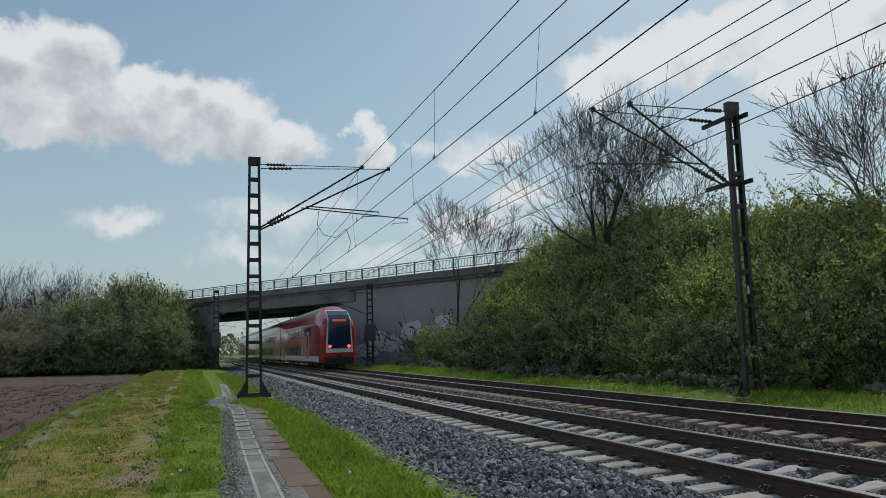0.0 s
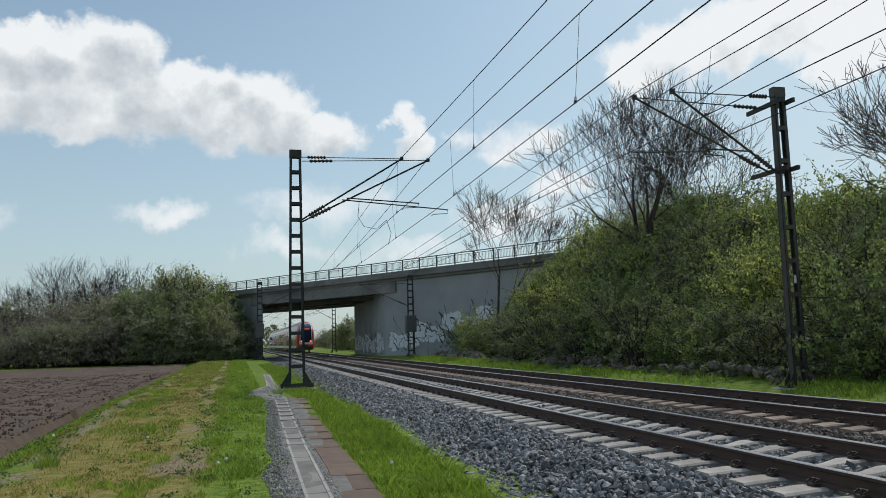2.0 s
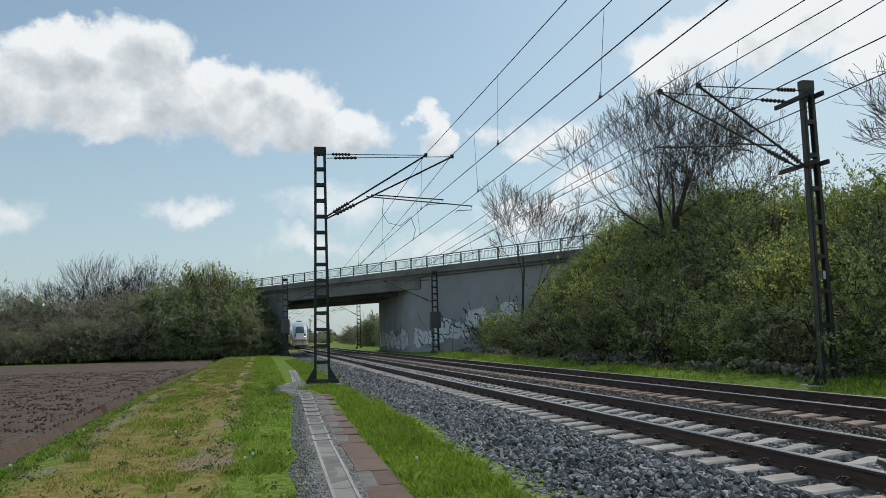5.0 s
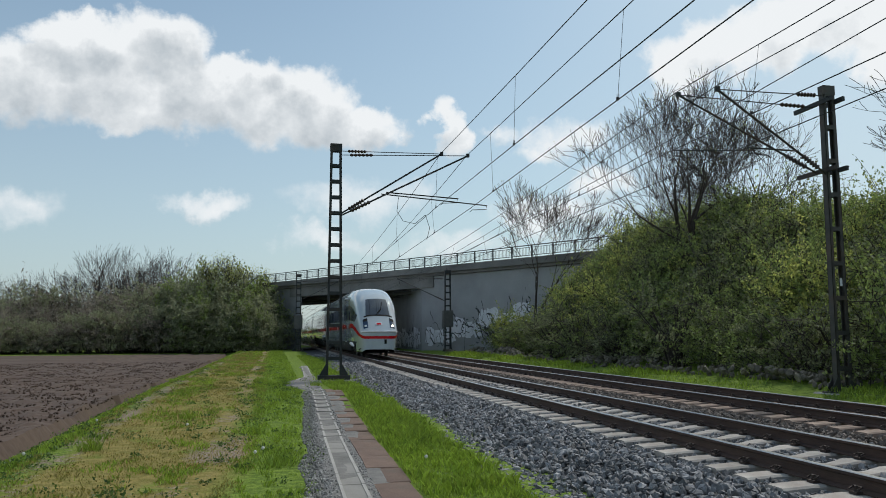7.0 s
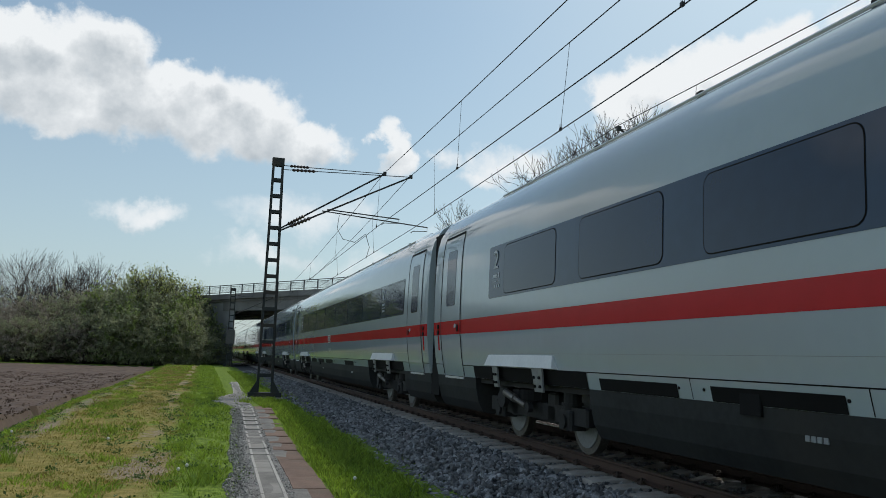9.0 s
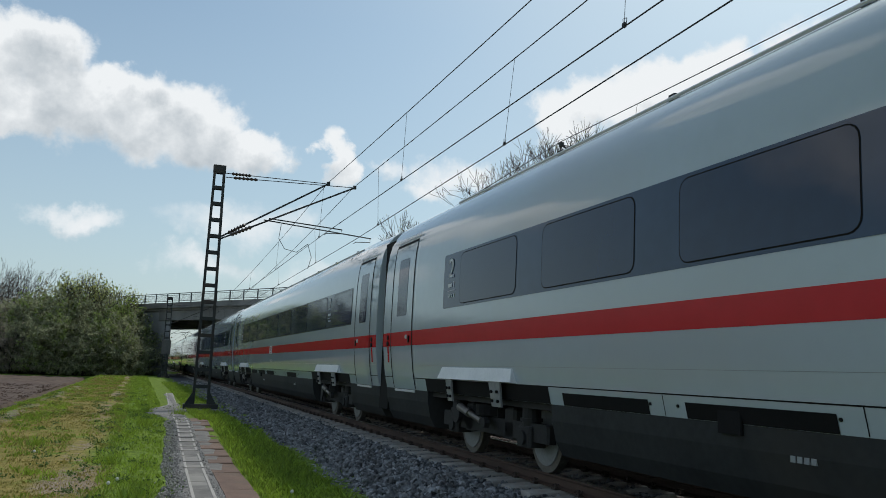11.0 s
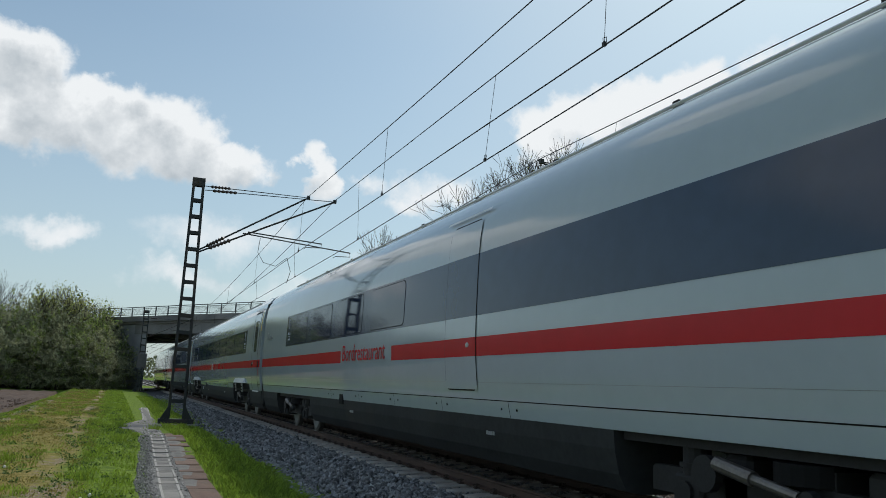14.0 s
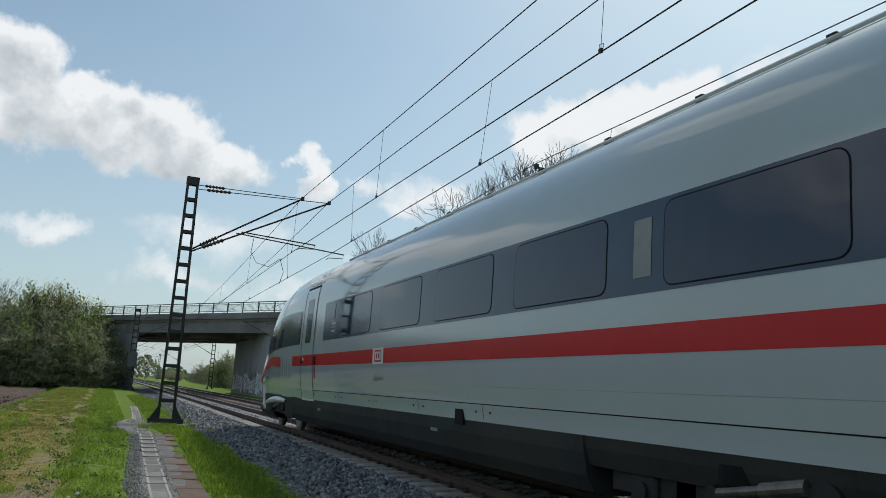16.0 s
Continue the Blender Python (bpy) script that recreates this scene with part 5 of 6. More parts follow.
def section(s):
    """Half section of the body s metres behind the nose tip (s large: the plain body)."""
    w, top, nar = lerp_rows(NOSE, s)
    out = []
    for x, z in PROF:
        t = max(0.0, (z - 1.2) / (TOP - 1.2))
        zz = z if z < 1.2 else 1.2 + (top - 1.2) * t
        out.append((x / 1.425 * w * (1 - nar * t), zz))
    return out


def x_at(s, z):
    sec = section(s)
    for (xa, za), (xb, zb) in zip(sec, sec[1:]):
        if za <= z <= zb and zb > za:
            return xa + (xb - xa) * (z - za) / (zb - za)
    return sec[0][0] if z < sec[0][1] else 0.0


def z_at(s, x):
    sec = section(s)[::-1]
    for (xa, za), (xb, zb) in zip(sec, sec[1:]):
        if xa <= abs(x) <= xb and xb > xa:
            return za + (zb - za) * (abs(x) - xa) / (xb - xa)
    return sec[-1][1]


def side_panel(sh, cols, off, side, s_of=None, nz=5, slot=0):
    """A panel hugging the body side. cols: y, lower z, upper z."""
    rows = []
    for y, zb, zt in cols:
        s = 99.0 if s_of is None else s_of(y)
        rows.append([(side * (x_at(s, zb + (zt - zb) * k / nz) + off), y, zb + (zt - zb) * k / nz) for k in range(nz + 1)])
    return sh.grid(rows, slot, flip=side > 0)


def rounded(y0, y1, z0, z1, r=0.12):
    cols = []
    for k in range(5):
        a = math.pi / 2 * k / 4
        cols.append((y0 + r - r * math.cos(a) if k else y0 + 0.001, z0 + r - r * math.sin(a), z1 - r + r * math.sin(a)))
    return cols + [(y0 + y1 - y, a, b) for y, a, b in cols[::-1]]


def flat_cols(y0, y1, z0, z1):
    return [(y0, z0, z1), (y1, z0, z1)]


def bogie(parent, y, cover):
    b = part("bogie", Shape().box(-1.12, -0.98, y - 1.9, y + 1.9, 0.42, 0.66, bev=0.03).box(0.98, 1.12, y - 1.9, y + 1.9, 0.42, 0.66, bev=0.03)
             .box(-1.1, 1.1, y - 0.3, y + 0.3, 0.45, 0.8).box(-1.2, 1.2, y - 2.25, y + 2.25, 0.86, 0.94).box(-0.62, 0.62, y - 2.0, y + 2.0, 0.30, 0.86), M["dark"], parent)
    for dy in (-1.3, 1.3):
        for sx in (-1, 1):
            wh = part("wheel", Shape().disc((sx * 0.75, y + dy, 0.46), (1, 0, 0), 0.46, 0.13, 32).disc((sx * 0.80, y + dy, 0.46), (1, 0, 0), 0.30, 0.06, 24)
                      .disc((sx * 0.85, y + dy, 0.46), (1, 0, 0), 0.13, 0.12, 14), M["wheel"], b)
            part("brake_disc", Shape().disc((sx * 0.822, y + dy, 0.46), (1, 0, 0), 0.37, 0.02, 28), M["silver_dull"], wh, "pale worn brake disc")
            part("axle_box", Shape().box(sx * 1.05 - 0.13, sx * 1.05 + 0.13, y + dy - 0.2, y + dy + 0.2, 0.34, 0.62, bev=0.03).disc((sx * 1.19, y + dy, 0.46), (1, 0, 0), 0.10, 0.05, 14), M["dark"], b)
            part("spring", Shape().disc((sx * 1.05, y + dy, 0.74), (0, 0, 1), 0.13, 0.26, 14).disc((sx * 1.05, y + dy, 0.70), (0, 0, 1), 0.16, 0.04, 14), M["dark"], b)
            part("brake_unit", Shape().box(sx * 0.98 - 0.14, sx * 0.98 + 0.14, y + dy * 0.56 - 0.17, y + dy * 0.56 + 0.17, 0.40, 0.84, bev=0.04), M["dark"], b)
    for sx in (-1, 1):
        part("air_spring", Shape().disc((sx * 1.0, y, 0.76), (0, 0, 1), 0.30, 0.16, 18), M["rubber"], b)
        part("damper", Shape().tube([(sx * 1.26, y + 0.80, 0.76), (sx * 1.27, y + 0.36, 0.68)], 0.065, 12).tube([(sx * 1.27, y + 0.36, 0.68), (sx * 1.28, y - 0.12, 0.60)], 0.045, 12), M["wheel"], b, "pale metal damper")
        part("damper_eye", Shape().disc((sx * 1.24, y + 0.95, 0.66), (1, 0, 0), 0.16, 0.08, 18), M["dark"], b)
        part("damper_eye", Shape().disc((sx * 1.26, y - 0.2, 0.58), (1, 0, 0), 0.08, 0.08, 12), M["dark"], b)
        if cover:
            # flat black panel painting the shade of the opening above the bogie
            part("bogie_recess", side_panel(Shape(), flat_cols(y - 2.3, y + 2.3, 0.952, 1.165), 0.006, sx, nz=2), M["rubber"], parent)
            v = [(sx * 1.395, y - 1.33, 1.375), (sx * 1.395, y + 1.33, 1.375), (sx * 1.445, y + 1.42, 1.19), (sx * 1.445, y - 1.42, 1.19),
                 (sx * 1.25, y - 1.33, 1.375), (sx * 1.25, y + 1.33, 1.375), (sx * 1.25, y + 1.42, 1.17), (sx * 1.25, y - 1.42, 1.17)]
            cv = part("bogie_cover", Shape().add(v, [(0, 1, 2, 3), (4, 7, 6, 5), (0, 3, 7, 4), (1, 5, 6, 2), (3, 2, 6, 7), (0, 4, 5, 1)]), M["silver"], parent, "pale metal cover above the bogie")
            for yy, w in ((0.95, 0.12), (-0.85, 0.19)):
                part("bracket", Shape().add([(sx * 1.43, y + yy - w, 1.19), (sx * 1.43, y + yy + w, 1.19), (sx * 1.38, y + yy + w * 0.8, 0.84), (sx * 1.38, y + yy - w * 0.8, 0.84),
                                             (sx * 1.40, y + yy - w, 1.19), (sx * 1.40, y + yy + w, 1.19), (sx * 1.35, y + yy + w * 0.8, 0.84), (sx * 1.35, y + yy - w * 0.8, 0.84)],
                                            [(0, 1, 2, 3), (4, 7, 6, 5), (0, 3, 7, 4), (1, 5, 6, 2), (3, 2, 6, 7), (0, 4, 5, 1)]), M["silver_dull"], cv, "pale bolted bracket")
                for dz in (0.92, 1.05):
                    for o in (-0.5, 0.5):
                        part("bolt", Shape().disc((sx * (1.394 + (dz - 0.84) * 0.143), y + yy + o * w, dz), (1, 0, 0), 0.022, 0.03, 8), M["rubber"], cv)


def door(parent, yc, side, tab):
    w = 0.66
    d = part("door", side_panel(Shape(), [(yc - w, 1.0, 3.70), (yc - w + 0.08, 0.97, 3.80), (yc, 0.97, 3.83), (yc + w - 0.08, 0.97, 3.80), (yc + w, 1.0, 3.70)], 0.004, side, nz=14), M["white"], parent, smooth=True)
    part("door_band", side_panel(Shape(), flat_cols(yc - w, yc + w, 1.765, 2.035), 0.007, side), M["red"], d)
    for dy in (-w, w):
        part("door_seal", side_panel(Shape(), flat_cols(yc + dy - 0.022, yc + dy + 0.022, 0.97, 3.74), 0.008, side, nz=14), M["rubber"], d)
    part("door_seal", side_panel(Shape(), flat_cols(yc - w, yc + w, 3.74, 3.79), 0.008, side, nz=2), M["rubber"], d)
    part("door_window", side_panel(Shape(), rounded(yc - 0.30, yc + 0.30, 2.34, 3.46, 0.05), 0.009, side, nz=6), M["glass"], d)
    part("canopy", side_panel(Shape(), flat_cols(yc - w - 0.12, yc + w + 0.12, 3.85, 3.90), 0.035, side, nz=2), M["silver"], d)
    part("step", Shape().box(side * 1.25 - 0.06, side * 1.25 + 0.06, yc - 0.6, yc + 0.6, 0.90, 0.94), M["silver"], d)
    s = Shape().disc((side * 1.436, yc - tab * 0.35, 1.93), (1, 0, 0), 0.04, 0.02, 12)
    part("door_button", s, M["white_print"], d)
    part("door_handle", Shape().box(side * 1.436 - 0.01, side * 1.436 + 0.01, yc - tab * 0.5 - 0.02, yc - tab * 0.5 + 0.02, 1.82, 1.95), M["rubber"], d)
    ye = yc + tab * 0.86
    part("red_tab", side_panel(Shape(), flat_cols(ye - 0.05, ye + 0.05, 1.45, 1.76), 0.005, side), M["red"], parent)
    part("lamp_ring", Shape().disc((side * 1.43, ye, 1.94), (1, 0, 0), 0.05, 0.02, 12).disc((side * 1.43, ye, 1.82), (1, 0, 0), 0.05, 0.02, 12), M["rubber"], parent)
    return d


def service_door(parent, yc, side):
    """Flush door in the strip, told by its thin rounded outline and the rain strip above."""
    d = part("service_door", side_panel(Shape(), rounded(yc - 0.58, yc + 0.58, 1.28, 3.78, 0.14), 0.008, side, nz=20), M["rubber"], parent, "flush service door with a thin black outline", smooth=True)
    for nm, z0, z1, mt in (("lower_leaf", 1.30, 1.765, "white"), ("leaf_band", 1.765, 2.035, "red"), ("middle_leaf", 2.035, 2.34, "white"), ("leaf_pane", 2.34, 3.24, "band"), ("upper_leaf", 3.24, 3.76, "white")):
        part(nm, side_panel(Shape(), flat_cols(yc - 0.565, yc + 0.565, z0, z1), 0.011, side, nz=6), M[mt], d, smooth=True)
    part("canopy", side_panel(Shape(), flat_cols(yc - 0.8, yc + 0.8, 3.86, 3.90), 0.03, side, nz=2), M["silver"], d)
    part("door_button", Shape().disc((side * 1.44, yc - 0.3, 1.93), (1, 0, 0), 0.035, 0.02, 12), M["white_print"], d)
    return d


def window_band(parent, y0, y1, side, centres, sign="", numbers=()):
    """Dark strip with panes 2.05 m wide about the centres; class numbers between them."""
    part("window_band", side_panel(Shape(), rounded(y0, y1, 2.34, 3.24, 0.05), 0.004, side, nz=8), M["band"], parent, smooth=True)
    for c in centres:
        a, b = max(y0 + 0.02, c - 1.025), min(y1 - 0.02, c + 1.025)
        fr = part("window", side_panel(Shape(), rounded(a - 0.013, b + 0.013, 2.377, 3.203, 0.13), 0.007, side, nz=6), M["rubber"], parent)
        part("pane", side_panel(Shape(), rounded(a, b, 2.39, 3.19, 0.12), 0.010, side, nz=6), M["glass"], fr)
    for ye in numbers:
        m = Matrix.Translation((side * 1.432, ye - side * 0.13, 2.84)) @ Matrix(((0, 0, side, 0), (side, 0, 0, 0), (0, 1, 0, 0), (0, 0, 0, 1)))
        letters("class_number", sign, 0.46, M["white_print"], parent, m)
        s = Shape()
        side_panel(s, flat_cols(ye - 0.02, ye + 0.16, 2.68, 2.74), 0.010, side, nz=1)
        side_panel(s, flat_cols(ye - 0.13, ye - 0.09, 2.67, 2.76), 0.010, side, nz=1)
        side_panel(s, flat_cols(ye - 0.17, ye + 0.17, 2.615, 2.625), 0.010, side, nz=1)
        for k in range(3):
            side_panel(s, flat_cols(ye - 0.15 + k * 0.10, ye - 0.09 + k * 0.10, 2.51, 2.56), 0.010, side, nz=1)
        part("small_print", s, M["white_print"], parent)


def shell(y0, y1):
    ring = [(-x, z) for x, z in PROF] + [(x, z) for x, z in PROF[::-1]][1:]
    ys = list(np.linspace(y0, y1, 12))
    s = Shape().grid([[(x, y, z) for x, z in ring] for y in ys], flip=True)
    for y, fl in ((y0, 1), (y1, -1)):
        vs = [(x, y, z) for x, z in ring]
        s.add(vs, [tuple(range(len(vs)))[::fl]])
    return s


def skirt_run(parent, y0, y1, vented=False):
    ring = [(-x, z) for x, z in SKIRT] + [(x, z) for x, z in SKIRT[::-1]]
    s = Shape().grid([[(x, y, z) for x, z in ring] for y in np.linspace(y0, y1, max(2, int((y1 - y0) / 3)))])
    for y in (y0, y1):
        s.add([(x, y, z) for x, z in ring], [tuple(range(len(ring)))])
    k = part("skirt", s, M["skirt"], parent, "dark grey side skirt")
    if y1 - y0 > 5:
        n = max(1, round((y1 - y0) / 2.4))
        for side in (-1, 1):
            seams, bolts, prints = Shape(), Shape(), Shape()
            for i in range(1, n):
                y = y0 + (y1 - y0) * i / n
                side_panel(seams, flat_cols(y - 0.006, y + 0.006, 0.955, 1.16), 0.003, side, nz=1)
                for o in (-0.22, 0.22):
                    bolts.disc((side * (x_at(99.0, 1.06) + 0.004), y + o, 1.06), (1, 0, 0), 0.016, 0.012, 8)
                if vented and i % 4 != 2:
                    part("vent", side_panel(Shape(), flat_cols(y + 0.25, y + 2.0, 0.952, 1.10), 0.005, side, nz=2), M["rubber"], k, "dark vent between pale tabs")
                if i % 3 == 1:
                    for q in range(4):
                        prints.box(side * 1.268 - 0.012, side * 1.268 + 0.012, y + 0.5 + q * 0.07, y + 0.55 + q * 0.07, 0.70, 0.75)
            part("seam", seams, M["rubber"], k)
            part("bolt_row", bolts, M["rubber"], k)
            part("small_print", prints, M["grey_print"], k)
            part("socket", Shape().box(side * 1.30 - 0.02, side * 1.30 + 0.02, y1 - 3.4, y1 - 3.1, 0.86, 1.08, bev=0.01), M["rubber"], k)


def common(parent, y0, y1, signs):
    """Sill line, roof cover and red band along a plain stretch of body."""
    for side in (-1, 1):
        part("sill_line", side_panel(Shape(), flat_cols(y0, y1, 1.160, 1.173), 0.003, side, nz=1), M["rubber"], parent)
        part("seam", side_panel(Shape(), flat_cols(y0, y1, 1.398, 1.403), 0.002, side, nz=1), M["grey_print"], parent)
        # added pale tube standing in for the sunlit strip along the roof
        part("roof_rail", Shape().tube([(side * 1.0, y0 + 3, 4.30), (side * 1.0, y1 - 3, 4.30)], 0.02, 6), M["silver"], parent)
    s = Shape()
    for k in range(9):
        y = y0 + 4 + (y1 - y0 - 8) * k / 8
        for x in (-0.9, 0.9):
            s.box(x - 0.03, x + 0.03, y - 0.05, y + 0.05, 4.32, 4.39)
    part("roof_fitting", s, M["dark"], parent)
    part("roof_cover", Shape().add([(-0.85, y0 + 2, 4.35), (0.85, y0 + 2, 4.35), (0.85, y1 - 2, 4.35), (-0.85, y1 - 2, 4.35), (-0.7, y0 + 2.6, 4.50), (0.7, y0 + 2.6, 4.50), (0.7, y1 - 2.6, 4.50), (-0.7, y1 - 2.6, 4.50)],
                                   [(4, 5, 6, 7), (0, 1, 5, 4), (1, 2, 6, 5), (2, 3, 7, 6), (3, 0, 4, 7)]), M["white"], parent)


def logo_box(parent, y, side):
    """The operator's mark as plain shapes: a red frame on a white field with two bars."""
    a = part("mark", side_panel(Shape(), flat_cols(y - 0.32, y + 0.32, 1.75, 2.05), 0.007, side, nz=2), M["white_print"], parent, "white field with a red frame")
    s = Shape()
    for y0, y1, z0, z1 in ((-0.2, 0.2, 1.79, 1.82), (-0.2, 0.2, 1.98, 2.01), (-0.2, -0.17, 1.82, 1.98), (0.17, 0.2, 1.82, 1.98), (-0.1, -0.03, 1.85, 1.95), (0.03, 0.1, 1.85, 1.95)):
        side_panel(s, flat_cols(y + y0, y + y1, z0, z1), 0.010, side, nz=1)
    part("mark_frame", s, M["red"], a)
    s = Shape()
    for k in range(7):
        side_panel(s, flat_cols(y - 0.30 + k * 0.085, y - 0.245 + k * 0.085, 1.44, 1.53), 0.004, side, nz=1)
    part("number_bars", s, M["grey_print"], parent)


def middle_car(sign="2", special="", covered=True):
    ca = thing("train_coach", "white high-speed train coach with a red band and dark window strip", "train coach", "coaches of the white train")
    e = CAR / 2 - 0.28
    part("body", shell(-e, e), M["white"], ca, smooth=True)
    common(ca, -e, e, sign)
    for a, b in ((-e, -11.6), (-7.0, 7.0), (11.6, e)):
        skirt_run(ca, a, b, sign == "2" and not special)
    turned = -1 if sign == "1" else 1
    for y in (-9.3, 9.3):
        bogie(ca, y, covered)
    for side in (-1, 1):
        part("red_band", side_panel(Shape(), flat_cols(-e, e, 1.765, 2.035), 0.003, side, nz=2), M["red"], ca)
        door(ca, -e + 1.20, side, -1)
        if special != "restaurant":
            door(ca, e - 1.20, side, 1)
            window_band(ca, *sorted((turned * -11.85, turned * 10.62)), side, [turned * c for c in (8.85, 6.04, 3.23, 0.42, -2.38, -5.19, -8.0, -10.8)], sign, [turned * c for c in (10.24, -9.40)])
            logo_box(ca, 0.7, side)
            if sign == "1" or not covered:
                m = Matrix.Translation((side * 1.286, 5.9 if side < 0 else 5.2, 0.70)) @ Matrix(((0, 0, side, 0), (side, 0, 0, 0), (0, 1, 0, 0), (0, 0, 0, 1)))
                letters("skirt_lettering", "250 D", 0.20, M["white_print"], ca, m, "white lettering on the skirt")
            if sign == "1":
                yy = -e + 0.24
                part("first_class_strip", side_panel(Shape(), flat_cols(yy - 0.07, yy + 0.07, 3.05, 3.75), 0.006, side), M["yellow"], ca, "yellow first class strip")
                for k in range(4):
                    part("pictogram", side_panel(Shape(), flat_cols(yy - 0.05, yy + 0.05, 2.50 + k * 0.14, 2.61 + k * 0.14), 0.006, side, nz=2), M["blue_print"], ca)
        else:
            window_band(ca, -11.3, 10.1, side, (8.35, 7.1 - 1.4, 3.05, 0.4), "1", (9.7,))
            service_door(ca, -3.2, side)
            part("name_field", side_panel(Shape(), flat_cols(0.0, 3.6, 1.75, 2.05), 0.006, side, nz=2), M["white"], ca)
            m = Matrix.Translation((side * 1.436, 0.12 if side > 0 else 3.45, 1.80)) @ Matrix(((0, 0, side, 0), (side, 0, 0, 0), (0, 1, 0, 0), (0, 0, 0, 1)))
            letters("restaurant_lettering", "Bordrestaurant", 0.50, M["red"], ca, m, "red lettering")
            yy = e - 0.55 if side < 0 else e - 2.0
            m = Matrix.Translation((side * 1.43, yy, 2.64)) @ Matrix(((0, 0, side, 0), (side, 0, 0, 0), (0, 1, 0, 0), (0, 0, 0, 1)))
            for text, size, dx in (("<", 0.25, 0.0), ("1.", 0.40, 0.20), ("Klasse", 0.25, 0.50)):
                letters("class_lettering", text, size, M["grey_print"], ca, m @ Matrix.Translation((dx, 0, 0)), "grey lettering")
    part("gangway", Shape().box(-1.27, 1.27, e - 0.02, e + 0.60, 0.5, 4.0).box(-1.0, 1.0, e - 0.02, e + 0.60, 3.9, 4.24), M["rubber"], ca, "black ribbed gangway between coaches")
    if special == "pantograph":
        y = 10.4
        p = part("pantograph", Shape().box(-0.7, 0.7, y - 0.9, y + 0.9, 4.42, 4.60), M["dark"], ca, "dark folding pantograph raised to the wire")
        part("lower_arm", Shape().tube([(0, y + 0.6, 4.6), (0, y - 0.9, 5.2)], 0.05, 8), M["dark"], p)
        part("upper_arm", Shape().tube([(-0.1, y - 0.9, 5.2), (-0.45, y + 0.35, 5.72)], 0.03, 6).tube([(0.1, y - 0.9, 5.2), (0.45, y + 0.35, 5.72)], 0.03, 6), M["dark"], p)
        part("contact_strip", Shape().tube([(-0.95, y + 0.3, 5.62), (-0.7, y + 0.3, 5.76), (0.7, y + 0.3, 5.76), (0.95, y + 0.3, 5.62)], 0.03, 6)
             .tube([(-0.95, y + 0.5, 5.62), (-0.7, y + 0.5, 5.76), (0.7, y + 0.5, 5.76), (0.95, y + 0.5, 5.62)], 0.03, 6), M["dark"], p)
    return ca


